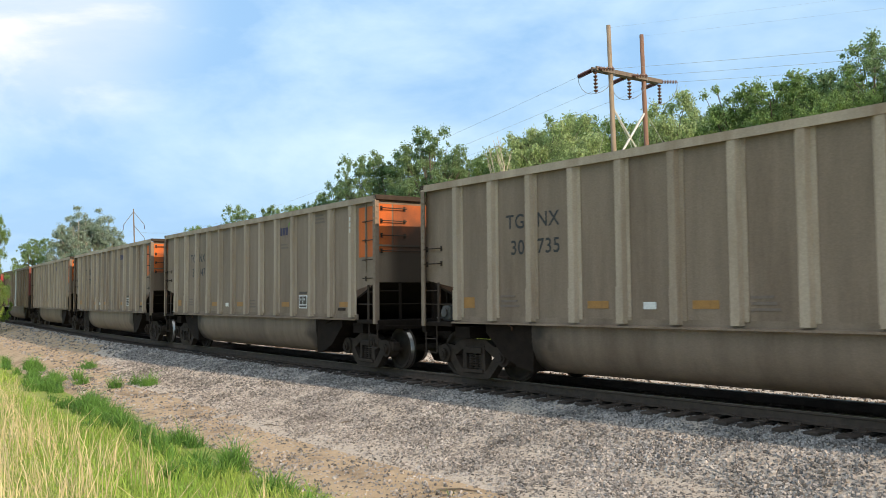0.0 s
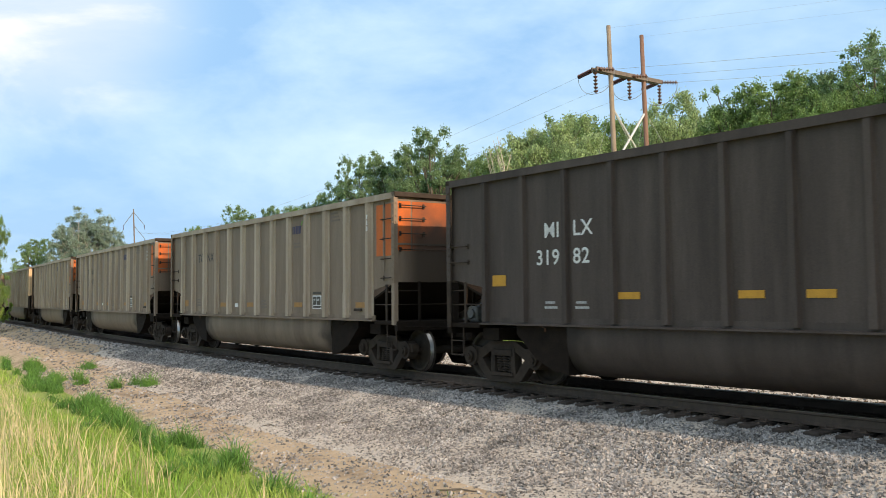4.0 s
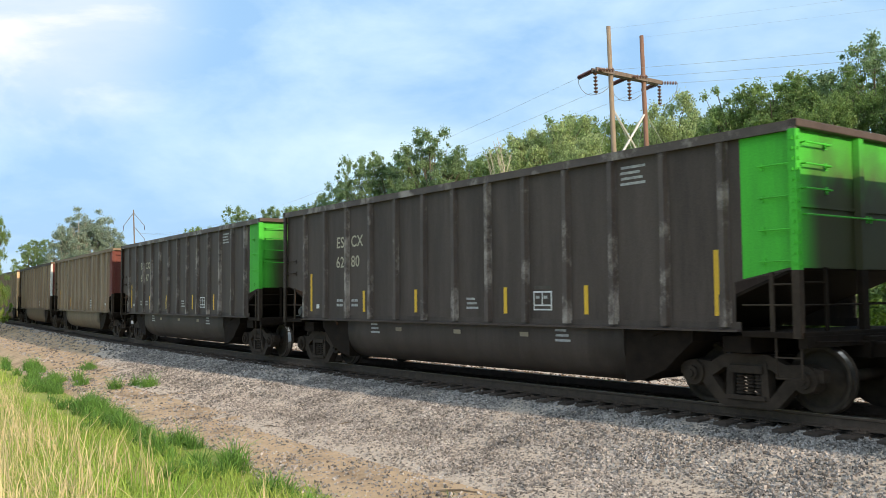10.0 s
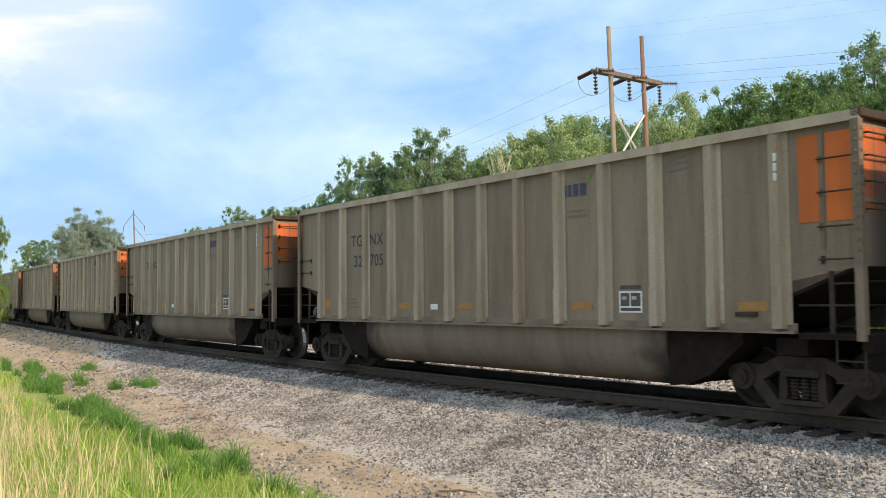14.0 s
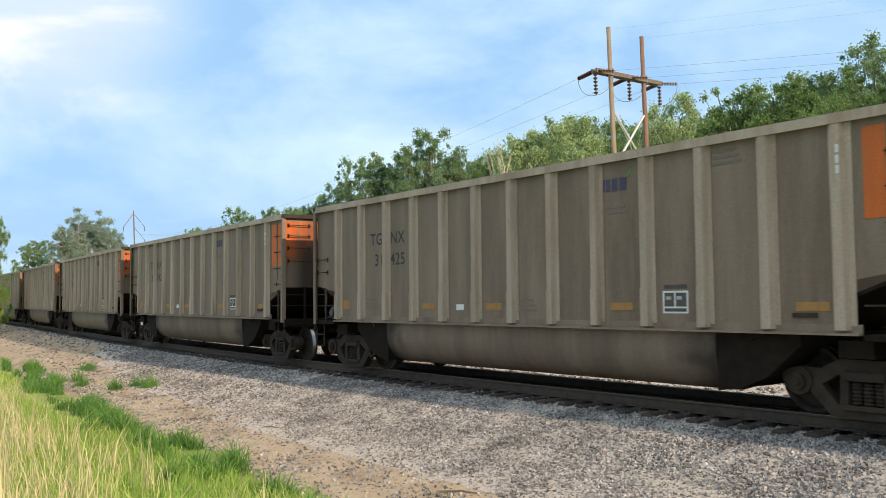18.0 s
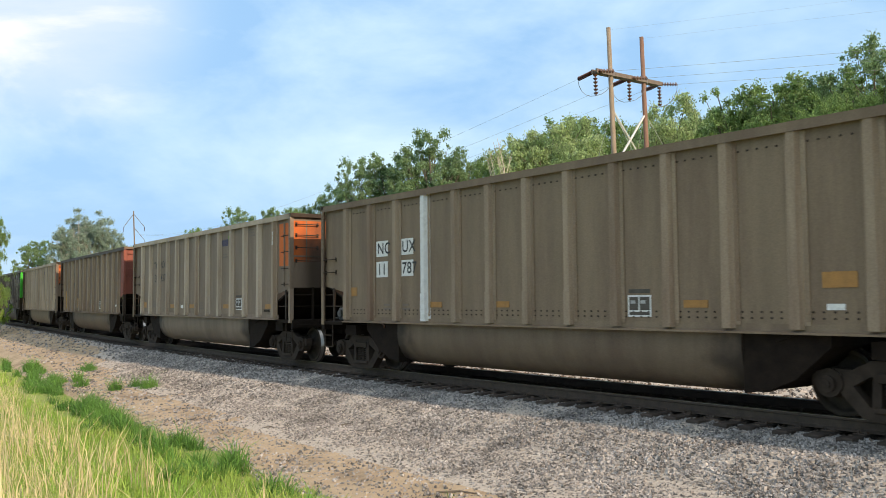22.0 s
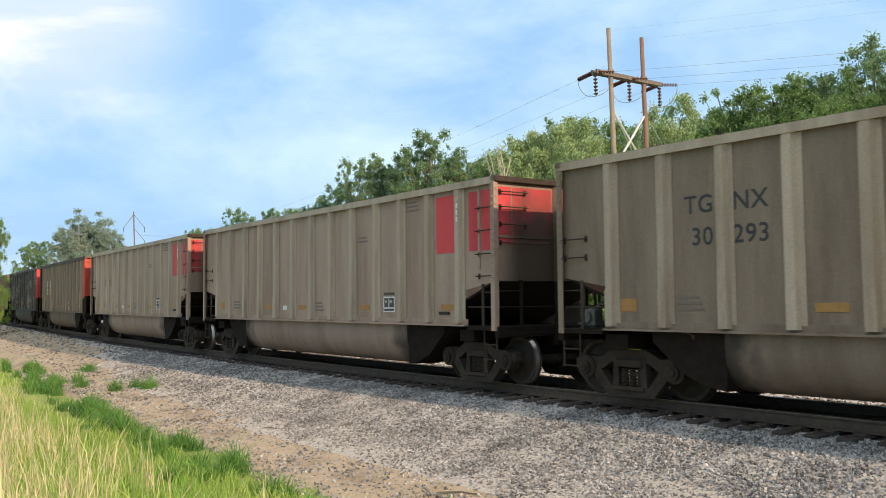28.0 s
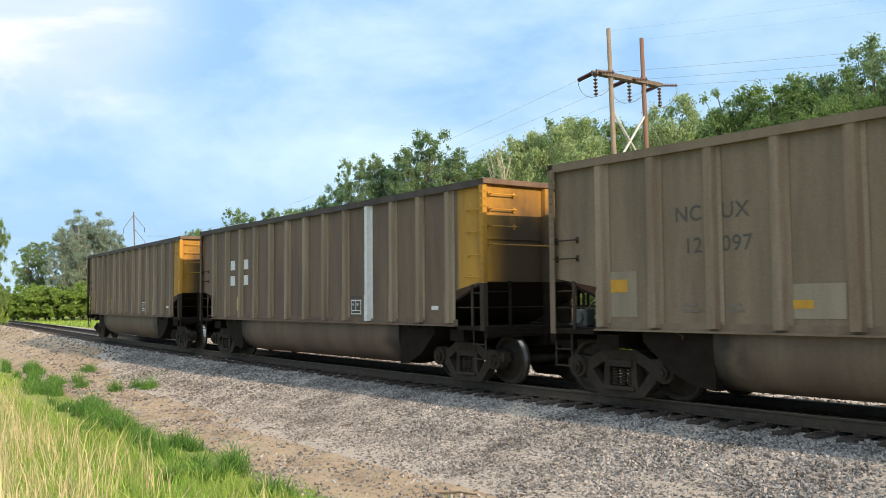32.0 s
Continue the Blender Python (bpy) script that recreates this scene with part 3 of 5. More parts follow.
def side_chord():
    return prism(fresh(), [(-1.597, 3.705), (-1.597, 3.835), (-1.47, 3.835), (-1.47, 3.80), (-1.575, 3.80), (-1.575, 3.705)], "x", -7.314, 7.314)


def end_chord():
    return box(fresh(), 7.2, 7.34, -1.597, 1.597, 3.74, 3.845, 0.01)


def side_sill():
    return prism(fresh(), [(-1.59, 1.085), (-1.59, 1.11), (-1.51, 1.125), (-1.507, 1.22), (-1.48, 1.22), (-1.48, 1.085)], "x", -LS - 0.08, LS + 0.08)


def end_wall():
    bm = box(fresh(), 7.2, 7.22, -1.49, 1.49, 1.93, 3.74)
    box(bm, 7.22, 7.245, -1.49, 1.49, 2.72, 2.76)
    return bm


def end_post():
    return prism(fresh(), [(7.228, -0.09), (7.31, -0.06), (7.31, 0.06), (7.228, 0.09)], "z", 1.92, 3.74)


def slope_sheet():
    bm = fresh()
    prism(bm, [(7.2, 1.95), (7.2, 1.91), (5.0, 1.06), (4.75, 0.98), (4.75, 1.04), (5.0, 1.12)], "y", -1.48, 1.48)
    return bm


def tub():
    o = [(-1.475, 1.1), (-1.475, 0.82), (-1.45, 0.66), (-1.38, 0.49), (-1.26, 0.36), (-1.1, 0.28), (-0.9, 0.24), (-0.65, 0.255), (-0.42, 0.33), (-0.28, 0.5), (-0.25, 0.7), (-0.25, 1.1)]
    bm = fresh()
    n = len(o)
    rings = []
    for x in (-4.22, 4.22):
        rings.append([bm.verts.new((x, y, z)) for y, z in o])
    for a, b in zip(rings, rings[1:]):
        for i in range(n - 1):
            bm.faces.new((a[i], a[i + 1], b[i + 1], b[i]))
    for ring in (rings[0], rings[-1]):
        bm.faces.new([bm.verts.new(v.co) for v in ring])
    return bm


def tub_end():
    """The hopper end between the tub and the truck, its shade put in as near-black."""
    return prism(fresh(), [(4.225, 1.08), (4.225, 0.27), (4.6, 0.33), (5.0, 0.5), (5.25, 0.72), (5.5, 0.93), (5.5, 1.08)], "y", -1.44, 1.44)


def centre_sill():
    return box(fresh(), -7.45, 7.45, -0.2, 0.2, 0.72, 1.02, 0.01)


def end_platform():
    bm = box(fresh(), 6.4, 7.34, -1.55, 1.55, 1.02, 1.1, 0.008)
    box(bm, 7.24, 7.36, -1.55, 1.55, 0.9, 1.05)
    box(bm, 6.0, 6.45, -1.42, 1.42, 0.8, 1.02)
    return bm


def bay_bars():
    """Upright and level bars in the open bay below the slope sheet."""
    bm = fresh()
    box(bm, 6.82, 6.88, -1.52, -1.49, 1.1, 1.88)
    rod(bm, (6.4, -1.5, 1.45), (7.25, -1.5, 1.45), 0.014, n=6)
    rod(bm, (6.84, -1.5, 1.72), (7.25, -1.5, 1.72), 0.014, n=6)
    return bm


def end_bars():
    bm = fresh()
    for y in (-0.95, 0.95):
        box(bm, 7.27, 7.3, y - 0.03, y + 0.03, 1.1, 1.94)
    rod(bm, (7.29, -1.5, 1.45), (7.29, -0.1, 1.45), 0.014, n=6)
    rod(bm, (7.29, 1.5, 1.45), (7.29, 0.1, 1.45), 0.014, n=6)
    rod(bm, (7.29, -1.5, 1.74), (7.29, -0.95, 1.74), 0.014, n=6)
    return bm


def grab(length):
    def make():
        bm = fresh()
        h = length / 2
        rod(bm, (-h, 0, 0), (-h, -0.08, 0), 0.012, n=6)
        rod(bm, (h, 0, 0), (h, -0.08, 0), 0.012, n=6)
        rod(bm, (-h - 0.012, -0.08, 0), (h + 0.012, -0.08, 0), 0.0125, n=6)
        for e in (-h, h):
            box(bm, e - 0.025, e + 0.025, -0.012, 0.0, -0.05, 0.05)
        return bm
    return make


def ladder_stile():
    return box(fresh(), -0.03, 0.03, -0.012, 0.0, 2.15, 3.66)


def sill_step():
    bm = fresh()
    rod(bm, (6.9, -1.52, 1.05), (6.9, -1.52, 0.5), 0.016, n=6)
    rod(bm, (7.26, -1.52, 1.05), (7.26, -1.52, 0.5), 0.016, n=6)
    box(bm, 6.89, 7.27, -1.55, -1.49, 0.49, 0.51)
    box(bm, 6.89, 7.27, -1.54, -1.5, 0.76, 0.78)
    return bm


def coupler():
    bm = box(fresh(), 7.4, 7.82, -0.11, 0.11, 0.72, 0.94, 0.02)
    prism(bm, [(7.8, -0.15), (7.98, -0.2), (8.08, -0.14), (8.06, -0.04), (7.98, 0.0), (8.0, 0.1), (8.08, 0.14), (8.05, 0.19), (7.92, 0.2), (7.8, 0.14)], "z", 0.68, 0.97)
    rod(bm, (7.5, -0.14, 0.95), (7.42, -1.45, 0.98), 0.014, n=6)
    return bm


def air_hose():
    bm = fresh()
    pts = [(7.5, 0.35, 0.8), (7.75, 0.36, 0.62), (7.9, 0.3, 0.5), (8.06, 0.22, 0.5)]
    for a, b in zip(pts, pts[1:]):
        rod(bm, a, b, 0.025, n=8)
    return bm


def brake_cylinder():
    bm = fresh()
    rod(bm, (-6.75, -0.85, 1.38), (-6.75, -0.25, 1.38), 0.15, n=14)
    rod(bm, (-6.75, -0.95, 1.38), (-6.75, -0.85, 1.38), 0.08, n=12)
    box(bm, -6.9, -6.6, -0.8, -0.3, 1.1, 1.25)
    return bm


def brake_valve():
    bm = box(fresh(), -7.1, -6.85, -1.25, -1.0, 1.12, 1.42, 0.03)
    rod(bm, (-6.97, -1.3, 1.28), (-6.97, -1.0, 1.28), 0.09, n=10)
    rod(bm, (-6.97, -1.12, 1.4), (-6.7, -0.9, 1.7), 0.02, n=6)
    rod(bm, (-7.05, -1.4, 1.18), (-6.85, -0.8, 1.18), 0.02, n=6)
    return bm


def brake_rod():
    bm = fresh()
    rod(bm, (-5.0, -0.3, 0.66), (5.0, -0.3, 0.66), 0.018, n=6)
    rod(bm, (-6.4, 0.32, 0.95), (7.4, 0.32, 0.95), 0.022, n=6)
    return bm


def brake_wheel():
    bm = fresh()
    n = 16
    for i in range(n):
        a, b = i * math.tau / n, (i + 1) * math.tau / n
        rod(bm, (-7.42, 0.75 + 0.27 * math.cos(a), 2.4 + 0.27 * math.sin(a)), (-7.42, 0.75 + 0.27 * math.cos(b), 2.4 + 0.27 * math.sin(b)), 0.014, n=6)
    for i in range(4):
        a = i * math.pi / 2
        rod(bm, (-7.41, 0.75, 2.4), (-7.42, 0.75 + 0.27 * math.cos(a), 2.4 + 0.27 * math.sin(a)), 0.012, n=6)
    rod(bm, (-7.2, 0.75, 2.4), (-7.43, 0.75, 2.4), 0.03, n=8)
    return bm


# trucks: in the truck's own space, its middle between the wheels, z from the rail
def bolster():
    bm = box(fresh(), -0.2, 0.2, -0.95, 0.95, 0.46, 0.68, 0.02)
    box(bm, -0.26, 0.26, -1.2, 1.2, 0.5, 0.62, 0.01)
    rod(bm, (0, 0, 0.6), (0, 0, 0.76), 0.2, n=14)
    return bm


def side_frame():
    """A cast side frame: an arched top member, a sagging bottom one and two windows, drawn as joined bars."""
    bm = fresh()
    y0, y1 = -1.16, -1.0
    bars = [
        [(-1.14, 0.6), (-0.86, 0.66), (-0.6, 0.64), (-0.34, 0.77), (0.34, 0.77), (0.6, 0.64), (0.86, 0.66), (1.14, 0.6), (1.14, 0.44), (0.9, 0.42), (0.62, 0.42), (0.36, 0.57), (-0.36, 0.57), (-0.62, 0.42), (-0.9, 0.42), (-1.14, 0.44)],
        [(-0.9, 0.5), (-0.69, 0.56), (-0.37, 0.19), (0.37, 0.19), (0.69, 0.56), (0.9, 0.5), (0.47, 0.05), (0.36, 0.03), (-0.36, 0.03), (-0.47, 0.05)],
        [(-0.32, 0.66), (-0.22, 0.66), (-0.23, 0.14), (-0.35, 0.14)],
        [(0.22, 0.66), (0.32, 0.66), (0.35, 0.14), (0.23, 0.14)],
    ]
    for k, o in enumerate(bars):
        prism(bm, o, "y", y0 - 0.004 * k, y1 + 0.004 * k)
    for x in (-0.889, 0.889):
        box(bm, x - 0.17, x + 0.17, y0 - 0.03, y1, 0.38, 0.6, 0.02)
        rod(bm, (x, y1 + 0.01, 0.47), (x, y0 - 0.045, 0.47), 0.2, 0.185, 18)
        rod(bm, (x, y1 + 0.05, 0.457), (x, y0 - 0.1, 0.457), 0.11, n=14)
        rod(bm, (x, y0 - 0.1, 0.457), (x, y0 - 0.125, 0.457), 0.06, n=8)
    box(bm, -0.3, 0.3, y0 - 0.05, y0, 0.13, 0.2, 0.01)
    return bm


def spring():
    prof = []
    for i in range(6):
        z = 0.2 + i * 0.048
        prof += [(z, 0.05), (z + 0.012, 0.07), (z + 0.03, 0.07), (z + 0.042, 0.05)]
    bm = lathe(fresh(), prof, 10, "z")
    bmesh.ops.translate(bm, vec=(0, -1.08, 0), verts=bm.verts[:])
    return bm


def wheel():
    """A dished wheel with rim, flange and hub, its outer face towards -y."""
    prof = [(-0.035, 0.02), (-0.035, 0.13), (-0.03, 0.14), (0.0, 0.2), (0.02, 0.34), (-0.005, 0.375), (-0.065, 0.385), (-0.065, 0.442), (-0.055, 0.452), (0.03, 0.458), (0.05, 0.475), (0.068, 0.482), (0.075, 0.47), (0.075, 0.385), (0.05, 0.36), (0.05, 0.14), (0.08, 0.12), (0.08, 0.02)]
    return lathe(fresh(), prof, 40)


def axle():
    return lathe(fresh(), [(-1.05, 0.07), (-0.72, 0.085), (-0.7, 0.1), (-0.62, 0.085), (0.62, 0.085), (0.7, 0.1), (0.72, 0.085), (1.05, 0.07)], 14)


SPINNERS = {}


def truck(car, x):
    t = part("truck", shape("truck", bolster, STEEL_DARK), None, car, "cast-steel truck black with grime")
    t.location = (x, 0, 0)
    for k, side in enumerate((1, -1)):
        f = part("side_frame", shape("side_frame", side_frame, STEEL_DARK), None, t)
        f.rotation_euler = (0, 0, 0 if side == 1 else math.pi)
        for sx in (-0.15, 0.0, 0.15):
            f = part("spring", shape("spring", spring, STEEL_DARK), None, t)
            f.location.x = sx
            f.rotation_euler = (0, 0, 0 if side == 1 else math.pi)
    for j, wx in enumerate((-0.889, 0.889)):
        a = part("axle", shape("axle", axle, STEEL_DARK, True), None, t)
        a.location = (wx, 0, 0.457)
        SPINNERS.setdefault(("axle", wx, 0), []).append(a)
        for side in (1, -1):
            w = part("wheel", wheel_mesh(), None, t, "dark steel wheel with a polished tread")
            w.location = (wx, -0.78 * side, 0.457)
            SPINNERS.setdefault(("wheel", wx, side), []).append(w)
    return t


def wheel_mesh():
    if "wheel" not in SHAPES:
        me = mesh_of("wheel", wheel(), WHEEL_STEEL, True)
        me.materials.append(TREAD)
        for p in me.polygons:
            r = math.hypot(p.center.x, p.center.z)
            if r > 0.447 and -0.062 <= p.center.y < 0.035:
                p.material_index = 1
        SHAPES["wheel"] = me
    return SHAPES["wheel"]


def plate(x0, x1, z0, z1, y=-1.508, thick=0.004):
    return lambda: box(fresh(), x0, x1, y - thick, y, z0, z1)


def end_plate(y0, y1, z0, z1):
    return lambda: box(fresh(), 7.2205, 7.2265, y0, y1, z0, z1)


def marking(car, text, x, z, size, paint, gap=None):
    me_key = ("text", text, size, paint.name)
    if me_key not in SHAPES:
        me = letters(text, size)
        me.materials.clear()
        me.materials.append(paint)
        SHAPES[me_key] = me
    ob = part("reporting_mark", SHAPES[me_key], None, car)
    ob.location = (x, -1.509, z)
    return ob


def coal_car(spec):
    """One car; the painted, leading end lies towards +x. spec: body, end paint, style, marks and oddities."""
    body, end = BODY[spec["body"]], END[spec["end"]]
    kind = spec["style"]
    car = new("coal_car")
    tagged(car, spec["label"], "coal car", "cars of the coal train")
    post_paint = BODY[spec.get("posts", {"brown": "ochre", "tan": "ochre"}.get(spec["body"], spec["body"]))]
    for side in (0, 1):
        turn = math.pi * side
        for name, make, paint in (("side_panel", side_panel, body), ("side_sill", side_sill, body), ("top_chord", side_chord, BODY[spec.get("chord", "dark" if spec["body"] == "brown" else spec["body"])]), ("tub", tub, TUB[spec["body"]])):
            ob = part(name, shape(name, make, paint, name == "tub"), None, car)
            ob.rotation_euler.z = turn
        for i, x in enumerate(POSTS):
            paint = post_paint
            if side == 0 and i in spec.get("white_posts", ()):
                paint = WHITE
            slim = spec["body"] in ("dark", "slate")
            ob = part("side_post", shape("slim_post", slim_post, paint) if slim else shape("side_post", side_post, paint), None, car)
            ob.rotation_euler.z = turn
            ob.location.x = x if side == 0 else -x
            if side == 0 and not slim and (spec.get("riveted") or i in (2, 4, 6, 8, 11)):
                st = part("splice_strip", shape("splice_strip", bolt_strip, post_paint), None, car)
                st.location.x = x + 0.1465
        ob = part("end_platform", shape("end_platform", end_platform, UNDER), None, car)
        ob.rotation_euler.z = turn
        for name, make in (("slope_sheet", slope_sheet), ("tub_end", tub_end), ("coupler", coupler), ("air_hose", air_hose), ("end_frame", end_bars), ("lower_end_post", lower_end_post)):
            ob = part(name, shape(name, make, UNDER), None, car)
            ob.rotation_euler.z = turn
        paint = end if (side == 0 and kind not in ("panel", "band")) else body
        for name, make in (("end_wall", end_wall), ("end_post", end_post)):
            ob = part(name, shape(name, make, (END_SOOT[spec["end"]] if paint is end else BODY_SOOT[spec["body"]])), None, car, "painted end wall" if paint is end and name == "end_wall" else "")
            ob.rotation_euler.z = turn
        ob = part("end_chord", shape("end_chord", end_chord, STEEL_DARK if kind == "panel" or side else body), None, car)
        ob.rotation_euler.z = turn
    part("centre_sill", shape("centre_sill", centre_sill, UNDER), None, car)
    # the four corners
    for sx in (1, -1):
        for sy in (1, -1):
            lead = sx == 1
            flip = Matrix.Diagonal((sx, sy, 1, 1))
            tag = "%+d%+d" % (sx, sy)

            def flipped(make):
                def done():
                    bm = make()
                    bmesh.ops.transform(bm, matrix=flip, verts=bm.verts[:])
                    return bm
                return done
            paint = end if lead and kind not in ("panel", "band") else body
            if lead and sy == 1 and spec.get("white_corner"):
                paint = WHITE
            me = shape("corner_post" + tag, flipped(corner_post), paint)
            part("corner_post", me, None, car)
            low_paint = body if kind in ("panel", "band") else end if kind == "full_frame" and lead else STEEL_DARK
            part("lower_corner_post", shape("lower_corner_post" + tag, flipped(lower_corner), low_paint), None, car)
            part("bay_frame", shape("bay_frame" + tag, flipped(bay_bars), end if kind == "full_frame" and lead else STEEL_DARK), None, car)
            part("sill_step", shape("sill_step" + tag, flipped(sill_step), end if kind == "full_frame" and lead else STEEL_DARK), None, car)
            if lead and kind not in ("panel", "band"):
                bay = lambda: prism(fresh(), [(6.42, 1.8), (7.2, 1.95), (7.2, 3.71), (6.42, 3.71)], "y", -1.512, -1.506)
                part("painted_bay", shape("painted_bay" + tag, flipped(bay), end), None, car, "painted end bay")
            rungs = (2.02, 2.43, 2.86, 3.28) if (lead == (sy == 1)) else (2.25, 2.55)
            for z in rungs:
                g = part("grab_iron", shape("side_grab", grab(0.46), end if lead and kind not in ("panel", "band") else STEEL_DARK), None, car)
                g.location = (sx * 6.98, -sy * 1.51, z)
                if sy == -1:
                    g.rotation_euler.z = math.pi
    for y, z, ln in ((-1.1, 3.56, 0.6), (-1.1, 3.28, 0.6), (-1.1, 2.96, 0.6), (-0.6, 2.62, 1.6), (0.85, 2.62, 1.1)):
        g = part("grab_iron", shape("end_grab%.1f" % ln, grab(ln), end if kind not in ("panel", "band") else STEEL_DARK), None, car)
        g.location, g.rotation_euler.z = (7.245, y, z), math.pi / 2
    if spec.get("riveted"):
        for z in (1.28, 1.36, 3.55):
            tagged(part("rivet_row", shape("rivet_row%.2f" % z, rivet_row(z), STEEL_DARK), None, car), kind="stuff")
    truck(car, 6.1946)
    truck(car, -6.1946)
    for name, make in (("brake_cylinder", brake_cylinder), ("brake_valve", brake_valve), ("brake_rod", brake_rod), ("brake_wheel", brake_wheel)):
        part(name, shape(name, make, VALVE if name == "brake_valve" else UNDER), None, car)
    if kind == "panel":
        strip = shape("ladder_stile", ladder_stile, body)
        st = part("ladder_stile", strip, None, car)
        st.location = (6.76, -1.51, 0)
        for k, (a, b) in enumerate(((6.44, 6.74), (6.82, 7.17))):
            part("painted_panel", shape("side_paint%d" % k, plate(a, b, 2.5, 3.62), end), None, car, spec["end"] + " paint panel")
        for k, (a, b, lo) in enumerate(((-1.46, -1.12, 2.6), (-1.08, -0.12, 2.6), (0.12, 1.42, 2.45))):
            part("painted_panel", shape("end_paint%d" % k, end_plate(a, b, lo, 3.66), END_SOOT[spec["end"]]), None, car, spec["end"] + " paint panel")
        if spec.get("wide"):
            part("painted_panel", shape("wide_paint", plate(5.36, 6.16, 2.5, 3.62), end), None, car, "red paint panel")
        for i, (w, z) in enumerate(((0.42, 3.5), (0.42, 3.38), (0.5, 3.2), (0.7, 3.08), (0.78, 3.0), (0.86, 2.92), (0.9, 2.84), (0.7, 2.76))):
            part("notice_line", shape("notice%d" % i, notice_line(w * (0.9 if i < 2 else 0.8), z, 0.07 if i < 2 else 0.018), WHITE if i < 2 else TAN_MARK), None, car, "line of small white writing")
    if kind == "band":
        part("painted_band", shape("side_band", plate(6.44, 7.17, 2.78, 3.42), end), None, car, "dark red painted band")
        part("painted_band", shape("end_band", end_plate(-1.46, 1.46, 2.9, 3.5), END_SOOT[spec["end"]]), None, car, "dark red painted band")
        part("label_plate", shape("band_label", plate(6.62, 6.98, 3.26, 3.35, -1.5125), WHITE), None, car)
    add_marks(car, spec)
    return car


def notice_line(w, z, h):
    return lambda: box(fresh(), 7.227, 7.229, 0.78 - w / 2, 0.78 + w / 2, z, z + h)


def data_box():
    return box(fresh(), 0, 0.46, -1.5115, -1.5085, 0, 0.33)


def data_window(x0, x1, z0, z1):
    return lambda: box(fresh(), x0, x1, -1.5135, -1.5115, z0, z1)


def data_stencil(car, x, z, ground):
    mark(car, "data_stencil", "data_box", data_box, WHITE, x, z, "white boxed data stencil")
    for k, cell in enumerate(((0.03, 0.21, 0.1, 0.302), (0.238, 0.43, 0.1, 0.302), (0.03, 0.43, 0.026, 0.074))):
        mark(car, "stencil_cell", "data_cell%d" % k, data_window(*cell), ground, x, z)
    mark(car, "stencil_line", "data_line", thin_box(0.42, 0.06), GRIME, x + 0.02, z + 0.36)
    for k in range(2):
        mark(car, "stencil_figure", "data_figure%d" % k, lambda: box(fresh(), 0.06 + 0.2 * k, 0.15 + 0.2 * k, -1.515, -1.5135, 0.2, 0.25), WORN_WHITE, x, z)


def leaf_mark():
    return prism(fresh(), [(0.56, 0.16), (0.7, 0.34), (0.6, 0.3)], "y", -1.512, -1.5085)


def logo_bars():
    bm = fresh()
    for x0, x1 in ((0, 0.09), (0.12, 0.2), (0.24, 0.36), (0.4, 0.54)):
        box(bm, x0, x1, -1.512, -1.5085, 0, 0.2)
    return bm


def stencil_lines(n, w):
    def make():
        bm = fresh()
        for i in range(n):
            box(bm, 0.02 * (i % 2), w - 0.05 * (i % 3), -1.5125, -1.5085, i * 0.085, i * 0.085 + 0.04)
        return bm
    return make


def thin_box(w, h):
    return lambda: box(fresh(), 0, w, -1.5125, -1.5085, 0, h)


def thick_box(w, h):
    return lambda: box(fresh(), 0, w, -1.5165, -1.5085, 0, h)


def mark(car, name, key, make, paint, x, z, label=""):
    ob = part(name, shape(key, make, paint), None, car, label)
    ob.location = (x, 0, z)
    return ob


